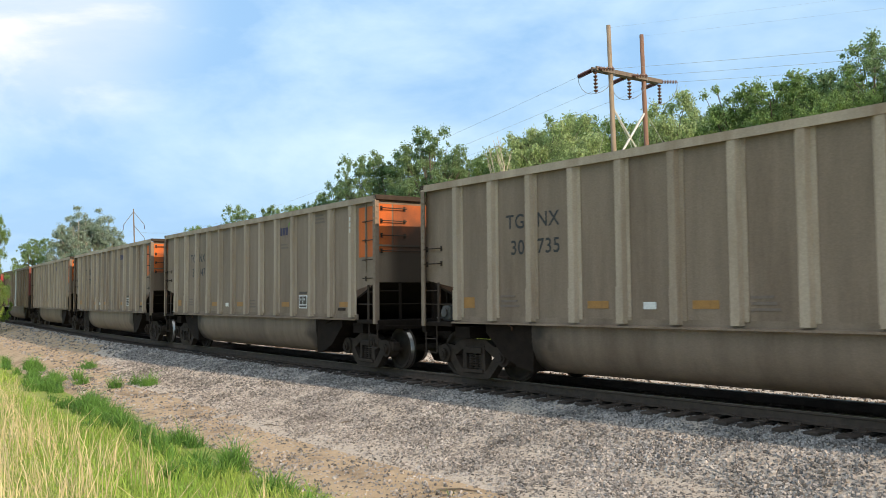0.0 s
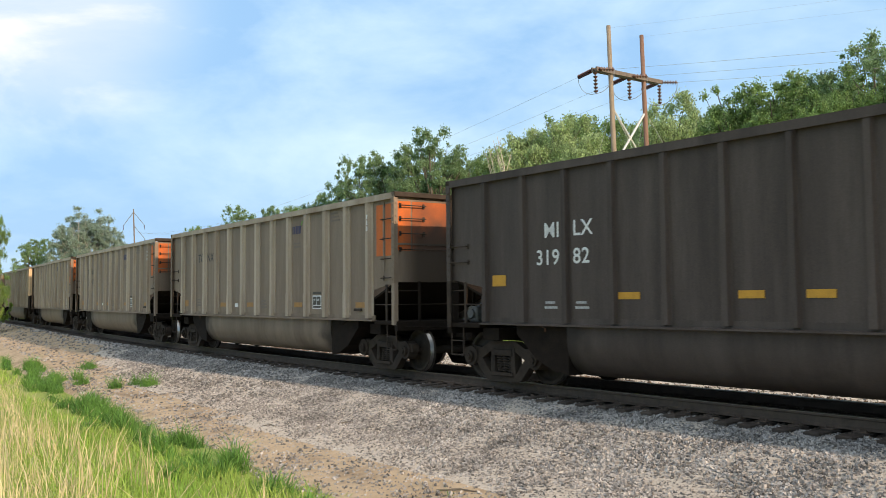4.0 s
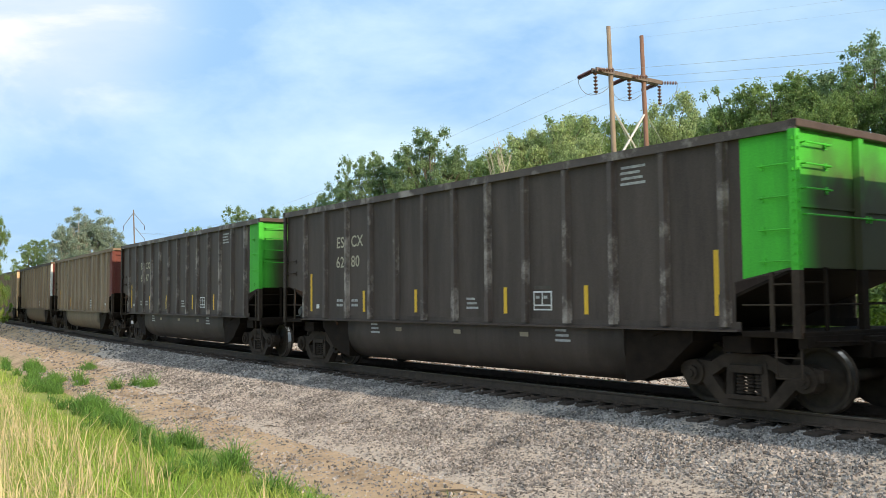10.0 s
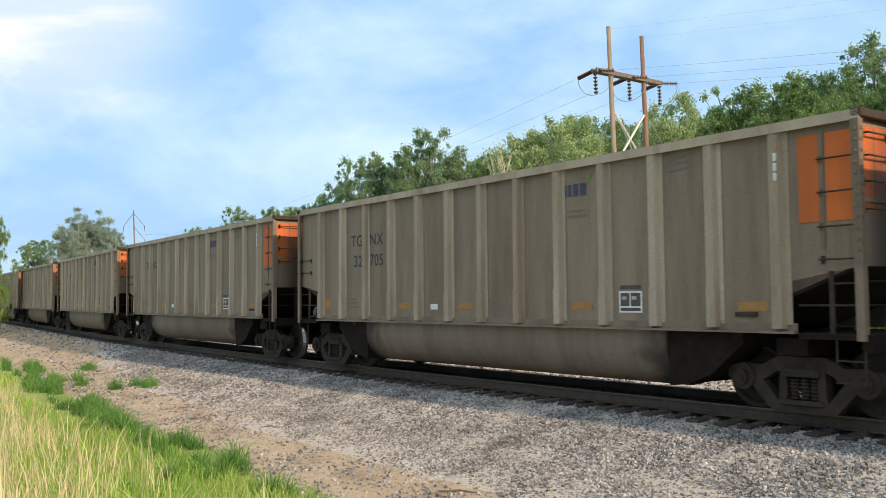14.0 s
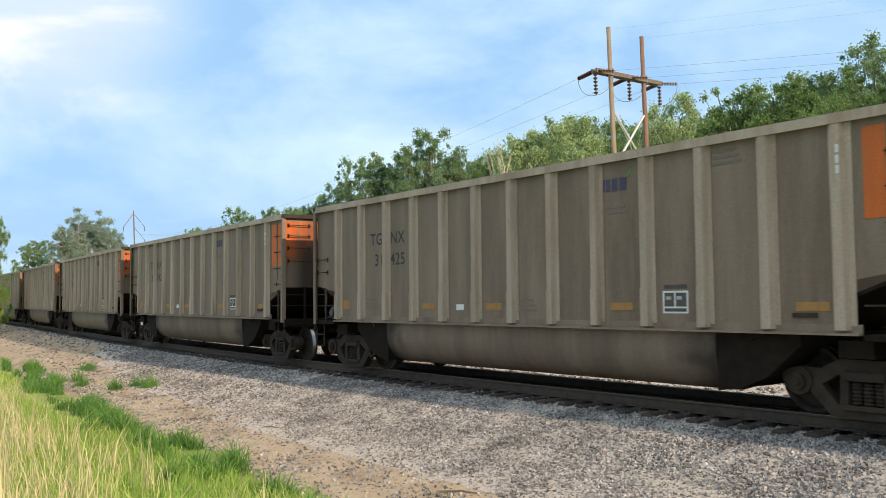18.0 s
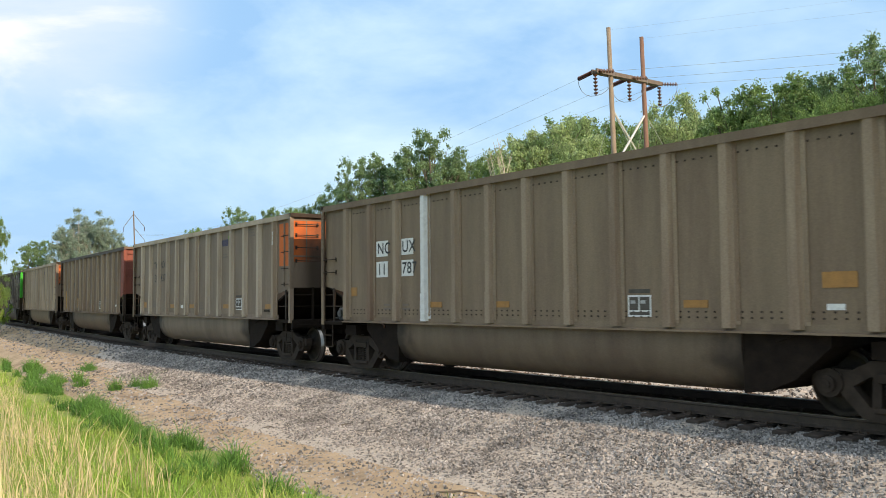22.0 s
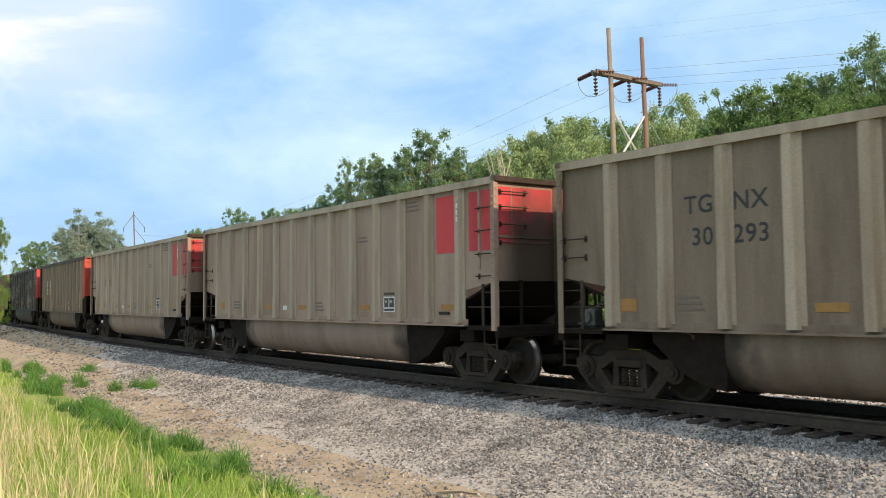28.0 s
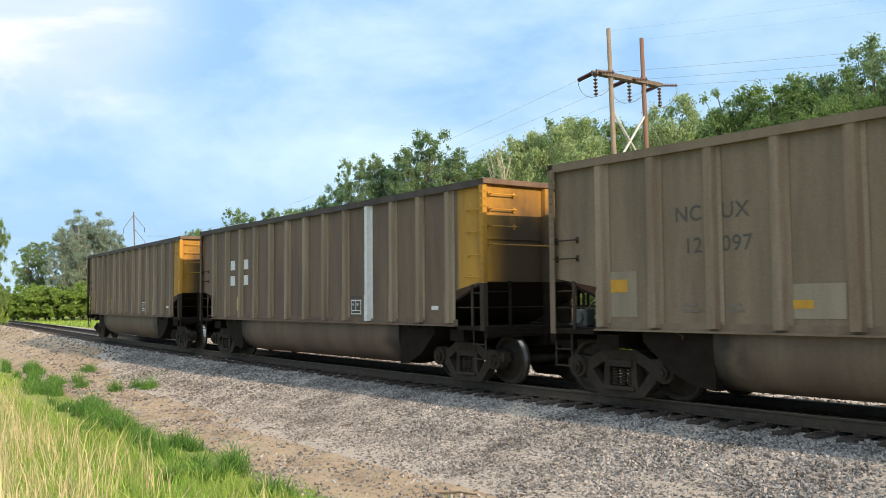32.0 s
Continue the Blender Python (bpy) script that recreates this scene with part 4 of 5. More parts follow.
def add_marks(car, spec):
    text = spec.get("text", ())
    ink = {"k": BLACK, "w": WHITE, "t": TAN_MARK, "g": GRIME}[spec.get("ink", "k")]
    for word, col, row in text:
        ob = marking(car, word, -4.02, (2.79 if row == 0 else 2.33) - spec.get("text_down", 0.0), spec.get("text_size", 0.36), ink)
        if col == 0:
            ob.location.x = -4.34 - max(v.co.x for v in ob.data.vertices)
    style = spec["marks"]
    if style == "utility":
        if spec["body"] == "grey":
            mark(car, "logo", "logo_bars", logo_bars, NAVY, 2.13, 3.25, "faded navy logo")
            mark(car, "logo_leaf", "logo_leaf", leaf_mark, GRASS_DARK, 2.13, 3.25, "small green leaf mark")
        mark(car, "stencil", "lines2", stencil_lines(2, 0.42), FAINT, 2.25, 2.9)
        data_stencil(car, 3.34, 1.34, GRIME)
        mark(car, "label_plate", "label_plate", thin_box(0.24, 0.11), WHITE, -1.7, 1.37)
        mark(car, "jack_pad", "jack_pad", lambda: box(fresh(), 0, 0.34, -1.53, -1.5085, 0, 0.06), STEEL_DARK, 5.45, 1.3, "small dark lifting lug")
        for k in range(3):
            mark(car, "label_chip", "label_chip", lambda: box(fresh(), 0, 0.045, -1.598, -1.592, 0, 0.1), WHITE, 6.14, 3.08 + 0.13 * k, "white reflective chip")
        for x, w in ((-6.09, 0.36), (-2.85, 0.45), (-0.8, 0.45), (2.3, 0.46), (5.5, 0.46)):
            mark(car, "reflector_patch", "patch%.2f" % (w), thin_box(w, 0.2 if abs(x) > 5 else 0.12), AMBER, x, 1.38, "faded amber patch")
        mark(car, "stencil", "lines4", stencil_lines(3, 0.5), FAINT, -5.0, 1.4)
        mark(car, "stencil", "lines3", stencil_lines(3, 0.45), FAINT, 0.15, 1.35)
        mark(car, "stencil", "lines4", stencil_lines(3, 0.5), FAINT, 4.25, 3.42)
    elif style == "strips":
        for x, hgt in ((-5.99, 0.92), (-3.5, 0.47), (-1.45, 0.47), (1.4, 0.47), (3.42, 0.47), (5.95, 0.92)):
            mark(car, "reflective_strip", "strip%.2f" % hgt, thin_box(0.09, hgt), YELLOW, x, 1.3, "yellow reflective strip")
        data_stencil(car, 2.2, 1.36, BODY[spec["body"]])
        mark(car, "stencil", "lines4w", stencil_lines(4, 0.5), WORN_WHITE, 4.25, 3.3)
        for x in (-4.68, -4.0):
            for z in (1.42, 1.53):
                for dx in (0, 0.15):
                    mark(car, "stencil", "lines2w", thin_box(0.125, 0.06), WORN_WHITE, x + dx, z)
        mark(car, "stencil", "lines3x", stencil_lines(3, 0.36), WORN_WHITE, 0.3, 1.38)
        mark(car, "label_plate", "label_small", thin_box(0.13, 0.1), WHITE, -5.68, 1.37)
        for x in (-3.2, 2.7):
            ob = mark(car, "stencil", "lines3w", stencil_lines(3, 0.36), WORN_WHITE, x, 0.84)
            ob.location.y = 0.025
        for x in (-2.2, -0.15, 1.8):
            ob = mark(car, "reflector_patch", "tub_patch", thin_box(0.22, 0.08), PALE, x, 0.9, "faded tan patch")
            ob.location.y = 0.025
    else:
        data_stencil(car, spec.get("box_at", 2.24), 1.29, GRIME)
        if style == "plain":
            mark(car, "reflective_strip", "amber_strip", thin_box(0.09, 0.9), GOLD, -6.02, 1.27, "amber reflective strip")
            mark(car, "reflective_strip", "amber_short", thin_box(0.1, 0.46), GOLD, -2.85, 1.32, "amber reflective strip")
        mark(car, "label_plate", "label_low", thin_box(0.24, 0.08), WHITE, 5.5, 1.4)
        if style == "patches":
            for x, w in spec.get("amber", ((-6.05, 0.34), (-3.1, 0.42), (0.0, 0.42), (3.15, 0.44), (5.4, 0.46))):
                mark(car, "reflector_patch", "bigpatch%.2f%d" % (w, abs(x) > 5), thick_box(w, 0.2 if abs(x) > 5 else 0.11), GOLD if spec.get("text") else AMBER, x, (1.68 if abs(x) > 5 else 1.43) + spec.get("amber_up", 0.0), "amber reflector patch")
            for x in (-4.7, -3.98):
                mark(car, "stencil", "lines2n", stencil_lines(2, 0.3), WORN_WHITE if spec.get("ink") == "w" else FAINT, x, 1.38)
        for x, h in spec.get("strips", ()):
            ob = mark(car, "reflective_strip", "gold%.2f" % h, thick_box(0.09, h), GOLD, x, 1.29, "amber reflective strip")
        if spec.get("pale"):
            for x, w, h in spec["pale"]:
                mark(car, "paint_patch", "pale%.2f%.2f" % (w, h), thin_box(w, h), PALE, x, 1.3, "pale repainted patch")
        if style == "slips":
            for x in (-4.5, -2.2):
                mark(car, "reflective_strip", "slip", thin_box(0.05, 0.4), YELLOW, x, 1.35, "yellow reflective strip")
    for k, pts in enumerate(spec.get("scrawl", ())):
        bm = tube(fresh(), [(x, 0.0, z) for x, z in pts], 0.014, 5)
        bmesh.ops.scale(bm, vec=(1, 0.15, 1), verts=bm.verts[:])
        ob = part("paint_scrawl", bm, PALE, car, "faint pale sprayed line")
        ob.location.y = -1.51
    for word in spec.get("plates", ()):
        for (x, z), text in zip(((-4.98, 2.53), (-4.02, 2.53), (-4.98, 2.08), (-4.02, 2.08)), word):
            mark(car, "number_board", "number_board" if text else "small_board", thin_box(0.46 if text else 0.34, 0.34 if text else 0.28), WHITE, x, z, "white painted board")
            if text:
                ob = marking(car, text, x + 0.05, z + 0.06, 0.34, BLACK)
                ob.location.y = -1.5145


def utility_spec(a="", b=""):
    text = [("TG", 0, 0), ("NX", 1, 0)]
    if a:
        text += [(a, 0, 1), (b, 1, 1)]
    return dict(body="grey", end="orange", style="panel", marks="utility", text=text, chord="rib", posts="rib", label="grey aluminium coal car with ribbed sides and orange end panels")


def strip_spec(a, b):
    return dict(body="dark", end="green", style="full", marks="strips", ink="t", posts="scuffed", chord="scuffed", text=[("ES", 0, 0), ("CX", 1, 0), (a, 0, 1), (b, 1, 1)], label="charcoal coal car with a bright green end and yellow strips")


def plain_spec(body, end, label, marks="plain", **more):
    return dict(dict(body=body, end=end, style="full", marks=marks, label=label), **more)


ROSTER = [
    utility_spec("30", "735"), utility_spec("31", "147"), utility_spec("32", "370"), utility_spec("32", "061"),
    plain_spec("tan", "maroon", "dusty tan coal car with a maroon end and one white rib", "patches", amber=(), strips=((-6.0, 0.9), (-2.86, 0.46), (-0.3, 0.42)), pale=((-6.1, 0.8, 0.66), (-5.07, 0.8, 0.92), (-4.04, 0.8, 0.52), (-3.01, 0.8, 0.54), (-1.98, 0.8, 0.7), (-0.95, 0.78, 0.46), (0.07, 0.8, 0.46), (2.1, 0.8, 0.34), (3.15, 0.8, 0.4), (5.2, 0.8, 0.42)), white_posts=(6,), text=[("HI", 0, 0), ("PX", 1, 0), ("24", 0, 1), ("179", 1, 1)], ink="g"),
    plain_spec("dark", "crimson", "dark charcoal coal car with a crimson end", "patches", box_at=3.1, text_down=0.2, amber_up=0.1, amber=((-6.05, 0.36), (-3.05, 0.43), (-0.9, 0.4), (0.1, 0.4), (2.15, 0.44), (5.38, 0.48)), text=[("MI", 0, 0), ("LX", 1, 0), ("319", 0, 1), ("82", 1, 1)], ink="w"),
    utility_spec(), utility_spec("30", "435"), utility_spec("31", "434"),
    plain_spec("grey", "cream", "weathered grey coal car with a cream end", "patches", posts="rib", chord="rib", pale=((5.4, 0.72, 0.46), (3.48, 0.6, 0.3), (-2.98, 0.58, 0.28))),
    utility_spec("30", "263"), strip_spec("63", "76"),
    plain_spec("tan", "rust", "dusty tan coal car with a faded brick-red end", white_posts=(0,)),
    strip_spec("62", "80"), strip_spec("63", "47"),
    plain_spec("tan", "maroon", "dusty tan coal car with a maroon end", text=[("HI", 0, 0), ("PX", 1, 0), ("24", 0, 1), ("119", 1, 1)], ink="g"),
    plain_spec("brown", "maroon", "grimy brown coal car with a maroon end and white corner post", white_corner=True),
    plain_spec("brown", "cream", "grimy brown coal car with a cream end and steps", "patches", style="full_frame", text=[("NC", 0, 0), ("UX", 1, 0), ("106", 0, 1), ("43", 1, 1)], ink="w", text_size=0.34, text_down=0.18),
    utility_spec("32", "705"), utility_spec(), utility_spec(), utility_spec("32", "498"), utility_spec("31", "950"), utility_spec("31", "425"), utility_spec("30", "742"),
    utility_spec("31", "895"), utility_spec("30", "697"), utility_spec("31", "044"),
    plain_spec("tan", "maroon", "tan coal car with white number boards and a red-banded end", "patches", style="band", riveted=True, white_posts=(3,), amber=((-6.1, 0.3), (-3.0, 0.42), (-0.95, 0.4), (3.3, 0.42), (5.45, 0.46)), plates=(("NC", "UX", "11", "787"),)),
    utility_spec("30", "437"),
    plain_spec("brown", "rust", "rusty brown coal car with a faded brick-red end", text=[("HI", 0, 0), ("PX", 1, 0), ("24", 0, 1), ("052", 1, 1)], ink="g", scrawl=(((-3.0, 2.02), (-2.95, 1.75), (-2.8, 1.5), (-2.66, 1.4)), ((-2.98, 2.06), (-2.82, 2.02), (-2.66, 2.06), (-2.6, 1.85), (-2.6, 1.45)), ((-2.6, 2.06), (-2.44, 2.06), (-2.36, 1.9), (-2.4, 1.75)), ((-2.58, 1.55), (-2.5, 1.72), (-2.38, 1.76), (-2.28, 1.6), (-2.26, 1.4)))),
    utility_spec("30", "698"), strip_spec("63", "36"), utility_spec(), utility_spec(), utility_spec("30", "293"),
    dict(body="light", end="red", style="panel", wide=True, posts="rib", chord="rib", marks="utility", label="clean pale aluminium coal car with red end panels"),
    dict(body="light", end="red", style="panel", wide=True, posts="rib", chord="rib", marks="utility", text=[("505", 0, 1), ("751", 1, 1)], label="clean pale aluminium coal car with red end panels"),
    plain_spec("brown", "vermilion", "grimy brown coal car with a vermilion end and white boards", "patches", amber_up=0.12, amber=((-6.0, 0.42), (-3.0, 0.42), (3.5, 0.42), (5.45, 0.46)), pale=((-6.13, 0.72, 0.8), (-3.1, 0.66, 0.5), (3.42, 0.68, 0.5), (5.4, 0.7, 0.8)), plates=(("CA", "IX", "44", "422"),)),
    plain_spec("slate", "red", "dark slate coal car with a bright red end", "patches", text=[("MI", 0, 0), ("LX", 1, 0), ("328", 0, 1), ("23", 1, 1)], ink="w", posts="scuffed", box_at=3.1, text_down=0.2, amber_up=0.12, amber=((-6.05, 0.42), (-3.05, 0.43), (-0.9, 0.3), (0.1, 0.4), (2.15, 0.44), (5.38, 0.48))),
    plain_spec("tan", "maroon", "dusty tan coal car with a maroon-banded end", "patches", style="band", text=[("NC", 0, 0), ("UX", 1, 0), ("12", 0, 1), ("097", 1, 1)], ink="g", text_size=0.31, text_down=0.1, pale=((-6.15, 0.62, 0.7), (-3.05, 0.8, 0.45))),
    plain_spec("brown", "yellow", "grimy brown coal car with an amber end and white rib", "slips", white_posts=(9,), plates=(("", "", "", ""),)),
    plain_spec("brown", "yellow", "grimy brown last coal car with an amber end"),
]
for _spec in ROSTER:
    if len(_spec.get("text", ())) and _spec["text"][-1][0] == "":
        _spec["text"].pop()
CARS = [coal_car(spec) for spec in ROSTER]


# ---- the pole line ----
LINE_AT = 55.0
ALONG = Vector((0.5, -0.866, 0)).normalized()
ARM = Vector((0.74, 0.67, 0)).normalized()
RIGHT = Vector((0.94, -0.34, 0)).normalized()


def insulator(bm, p, q, n=7):
    p, q = Vector(p), Vector(q)
    rod(bm, p, q, 0.03, n=6)
    for i in range(n):
        a = p.lerp(q, (i + 0.25) / n)
        b = p.lerp(q, (i + 0.7) / n)
        rod(bm, a, b, 0.145, 0.085, n=10)


def h_frame(base, label, arm, left, right):
    """A dead-end H-frame: two poles, a double crossarm, X-bracing, strain and hanging insulators."""
    th = new("utility_pole")
    th.location = base
    tagged(th, label, "utility pole", "poles of the power line")
    for k, (off, paint, hgt) in enumerate(((-1.7, POLE_GREY, 17.95), (1.7, POLE_BROWN, 17.9))):
        p = arm * off
        part("pole", rod(fresh(), p + Vector((0, 0, -0.3)), p + Vector((0, 0, hgt)), 0.2, 0.13, 12), paint, th, "round timber pole", True)
    z = 15.07
    for d in (-0.17, 0.17):
        bm = fresh()
        side = Vector((arm.y, -arm.x, 0))
        a, b = arm * -3.3 + side * d, arm * 3.5 + side * d
        turn = Matrix.Translation((a + b) / 2 + Vector((0, 0, z))) @ Matrix.Rotation(math.atan2(arm.y, arm.x), 4, "Z")
        box(bm, -3.4, 3.4, -0.06, 0.06, -0.13, 0.13, 0.01)
        bmesh.ops.transform(bm, matrix=turn, verts=bm.verts[:])
        part("crossarm", bm, POLE_ARM, th)
    for a, b in ((-1.7, 1.7), (1.7, -1.7)):
        part("cross_brace", rod(fresh(), arm * a + Vector((0, 0, 12.95)), arm * b + Vector((0, 0, 9.4)), 0.075, n=6), GALV, th, "pale diagonal brace")
    for off in (-3.2, 0.15, 3.4):
        root = arm * off + Vector((0, 0, z))
        for d in (-1, 1):
            bm = fresh()
            way = right if d == 1 else -left
            reach = 1.15 if d == 1 else 1.7
            insulator(bm, root + way * 0.15, root + way * reach + Vector((0, 0, -0.12)), 6 if d == 1 else 8)
            part("strain_insulator", bm, PORCELAIN, th)
        bm = fresh()
        insulator(bm, root + Vector((0, 0, -0.15)), root + Vector((0, 0, -1.45)), 6)
        part("hanging_insulator", bm, PORCELAIN, th)
        bm = fresh()
        pts = [root + (right * 1.15 if i < 5 else left * 1.7) * (math.cos(math.pi * i / 10)) + Vector((0, 0, -0.12 - 1.35 * math.sin(math.pi * i / 10))) for i in range(11)]
        tube(bm, pts, 0.018, 5)
        part("jumper_wire", bm, WIRE, th)
    for off in (-1.7, 1.7):
        for d in (-1, 1):
            part("guy_wire", rod(fresh(), arm * off + Vector((0, 0, 13.0)), arm * (off * 1.6) + (right if d == 1 else -left) * 6.0 + Vector((0, 0, -0.2)), 0.012, n=5), GALV, th)
    return th


def spot(px, away):
    """A point on the ground that far away, on the bearing of px parts of the lens's 1577.85."""
    return away * (px - 784) / 1577.85, away


POLE_1 = Vector((*spot(1124, LINE_AT), -0.9))
POLE_2 = Vector((*spot(238, 215), 1.2))
POLE_3 = POLE_1 + RIGHT * 95
LEFT = (POLE_1 - POLE_2).normalized()
LEFT.z = 0
FAR_ARM = Vector((0.1, 0.995, 0))
h_frame(POLE_1, "weathered two-pole timber power-line tower with a crossarm", ARM, LEFT, RIGHT)


def single_pole(base, label):
    """A single pole with two arms that slope down from its top."""
    th = new("utility_pole")
    th.location = base
    tagged(th, label, "utility pole", "poles of the power line")
    part("pole", rod(fresh(), (0, 0, -2.5), (0, 0, 20.6), 0.2, 0.15, 10), POLE_ARM, th, "round timber pole", True)
    side = Vector((0.97, 0.24, 0))
    for d, z in ((-1, 19.9), (1, 19.9), (1, 16.6)):
        tip = side * (2.4 * d) + Vector((0, 0, z - 3.2))
        part("sloping_arm", rod(fresh(), (0, 0, z), tip, 0.07, 0.06, 6), POLE_ARM, th)
        bm = fresh()
        insulator(bm, tip, tip - Vector((0, 0, 1.1)), 4)
        part("hanging_insulator", bm, PORCELAIN, th)


single_pole(POLE_2, "distant single timber power pole with sloping arms")
h_frame(POLE_3, "two-pole timber power-line tower farther along the line", Vector((0.24, 0.97, 0)), RIGHT, RIGHT)


def wires():
    for b, arm_b, way, sag in ((POLE_2, FAR_ARM, -LEFT, 3.4), (POLE_3, Vector((0.24, 0.97, 0)), RIGHT, 1.0)):
        for off in (-3.2, 0.15, 3.4):
            p = POLE_1 + ARM * off + Vector((0, 0, 14.95)) + way * (1.7 if b is POLE_2 else 1.15)
            q = b + arm_b * off + Vector((0, 0, 14.95)) - way * 1.15
            n = 20
            pts = [p.lerp(q, i / n) - Vector((0, 0, 4 * sag * (i / n) * (1 - i / n))) for i in range(n + 1)]
            tagged(new("power_line", mesh_of("power_line", tube(fresh(), pts, 0.0075, 4), WIRE)), "thin aluminium power line strung between the poles", "power line", "wires of the power line")
    for off in (-1.7, 1.7):
        p, q = POLE_1 + ARM * off + Vector((0, 0, 17.8)), POLE_3 + Vector((0.24, 0.97, 0)) * off + Vector((0, 0, 17.8))
        pts = [p.lerp(q, i / 16) - Vector((0, 0, 1.2 * (i / 16) * (1 - i / 16))) for i in range(17)]
        tagged(new("shield_wire", mesh_of("shield_wire", tube(fresh(), pts, 0.003, 4), WIRE)), "faint thin wire strung between the pole tops", "power line", "wires of the power line")


wires()


# ---- trees ----
def crown_mesh(name, rng, boughs, leaves, size, paint, droop=0.0):
    """Many small leaf sprays round the boughs, each (x, y, z, rx, rz)."""
    weights = np.array([b[3] * b[4] for b in boughs])
    pick = rng.choice(len(boughs), leaves, p=weights / weights.sum())
    b = np.array(boughs)[pick]
    d = rng.normal(size=(leaves, 3))
    d /= np.linalg.norm(d, axis=1)[:, None]
    r = np.abs(rng.normal(0.0, 0.8, leaves))
    r = np.where(r > 1.5, rng.uniform(0.3, 1.2, leaves), r)
    pos = b[:, :3] + d * r[:, None] * np.stack((b[:, 3], b[:, 3], b[:, 4]), 1)
    pos[:, 2] -= droop * rng.uniform(0, 1, leaves) ** 2
    u = rng.normal(size=(leaves, 3)) + np.array((0, 0, -0.3 - droop))
    u /= np.linalg.norm(u, axis=1)[:, None]
    w = np.cross(u, rng.normal(size=(leaves, 3)))
    w /= np.linalg.norm(w, axis=1)[:, None]
    k = size * rng.uniform(0.5, 1.4, leaves)[:, None]
    bend = np.cross(u, w) * k * 0.3
    pts = np.stack((pos - u * k, pos + w * k * 0.55 + bend, pos + u * k, pos - w * k * 0.55 + bend), 1).reshape(-1, 3)
    base = 4 * np.arange(leaves)[:, None]
    faces = np.concatenate((base + np.array([0, 1, 2]), base + np.array([0, 2, 3])))
    return mesh_from(name, pts, faces, paint)


def tree(seed, height, spread, paint, label, leaves=5200, size=0.24, low=0.25, bark=BARK, droop=0.0, boughs_n=26, tall=1.0):
    """A tapered trunk with limbs and a crown of leaf sprays on boughs of uneven size."""
    rng = np.random.default_rng(seed)
    th = new("tree")
    tagged(th, label, "tree", "trees of the wood")
    bm = fresh()
    lean = rng.uniform(-0.03, 0.03, 2) * height
    knots = [Vector((lean[0] * k * k, lean[1] * k * k, height * 0.86 * k)) for k in (0, 0.2, 0.45, 0.7, 1.0)]
    r0 = 0.022 * height
    for i in range(4):
        rod(bm, knots[i], knots[i + 1], r0 * (1 - 0.22 * i), r0 * (1 - 0.22 * (i + 1)), 9)
    boughs = []
    mid, half = height * (low + 1) / 2, height * (1 - low) / 2
    while len(boughs) < boughs_n * 5:
        d = Vector(rng.normal(size=3)).normalized()
        r = rng.uniform(0.35, 1.0) ** 0.6 * (1 + 0.35 * noise.noise(d * 1.7 + Vector((seed * 7.0, 0, 0))))
        c = Vector((d.x * spread * r, d.y * spread * r, mid + d.z * half * r * 0.93))
        if noise.noise(c * (1.3 / spread) + Vector((seed, 3, 5))) < -0.12 or c.z < height * 0.04:
            continue
        k = spread * rng.uniform(0.05, 0.15)
        boughs.append((c.x, c.y, c.z, k, k * rng.uniform(0.65, 1.05) * tall))
        if len(boughs) % 3:
            continue
        f = min(0.95, max(0.1, c.z / height * 0.85 - 0.12))
        root = Vector((lean[0] * f * f, lean[1] * f * f, height * 0.86 * f))
        rod(bm, root, root.lerp(c, 0.95), r0 * 0.32 * (1.1 - f), 0.02, 5)
    part("trunk", bm, bark, th)
    part("crown", crown_mesh("crown", rng, boughs, leaves, size, paint, droop), None, th)
    return th


def plant(kind, px, away, height, turn=0.0, wide=1.0):
    """A copy of a pattern tree on that bearing and distance, scaled to a height."""
    proto, h0 = PATTERN[kind]
    x, y = spot(px, away)
    k = height / h0
    m = Matrix.Translation((x, y, -1.0)) @ Matrix.Rotation(turn, 4, "Z")
    proto.scale = (k * wide, k * wide, k)
    ob = copy_thing(proto, m)
    return ob


PATTERN = {}
for _k, _seed, _h, _sp, _paint, _label, _opt in (
    ("oak", 1, 18, 4.6, "dark", "tall dark green broadleaf tree in the wood", dict(leaves=40000, size=0.108, boughs_n=44)),
    ("oak2", 2, 18, 4.0, "dark", "dark green broadleaf tree with an uneven crown", dict(leaves=38000, size=0.108, boughs_n=36)),
    ("maple", 3, 17, 5.2, "mid", "full mid-green broadleaf tree in the wood", dict(leaves=48000, size=0.102, low=0.12, boughs_n=50)),
    ("maple2", 4, 17, 4.6, "mid", "rounded mid-green broadleaf tree", dict(leaves=46000, size=0.102, low=0.12, boughs_n=54)),
    ("willow", 5, 15, 4.8, "light", "pale green willow with drooping sprays", dict(leaves=48000, size=0.098, low=0.1, droop=0.9, boughs_n=46)),
    ("poplar", 6, 16, 4.4, "silver", "grey-green cottonwood with pale branches", dict(leaves=46000, size=0.105, low=0.1, bark=PALE_BARK, boughs_n=70)),
    ("bush", 7, 4, 2.2, "bush", "bright green leafy bush beside the track", dict(leaves=7000, size=0.11, low=0.1, boughs_n=18)),
    ("thicket", 8, 7, 3.6, "mid", "dense green understorey tree", dict(leaves=10000, size=0.17, low=0.06, boughs_n=26)),
):
    PATTERN[_k] = (tree(_seed, _h, _sp, LEAF[_paint], _label, **_opt), _h)


def horizon(px):
    return 493.9 - 0.0384 * (px - 784)


def plant_to(kind, px, top, away, turn, wide=1.0):
    z = EYE[2] + away * (horizon(px) - top) / 1577.85
    plant(kind, px, away, (z + 1.0) * 1.05, turn, wide)


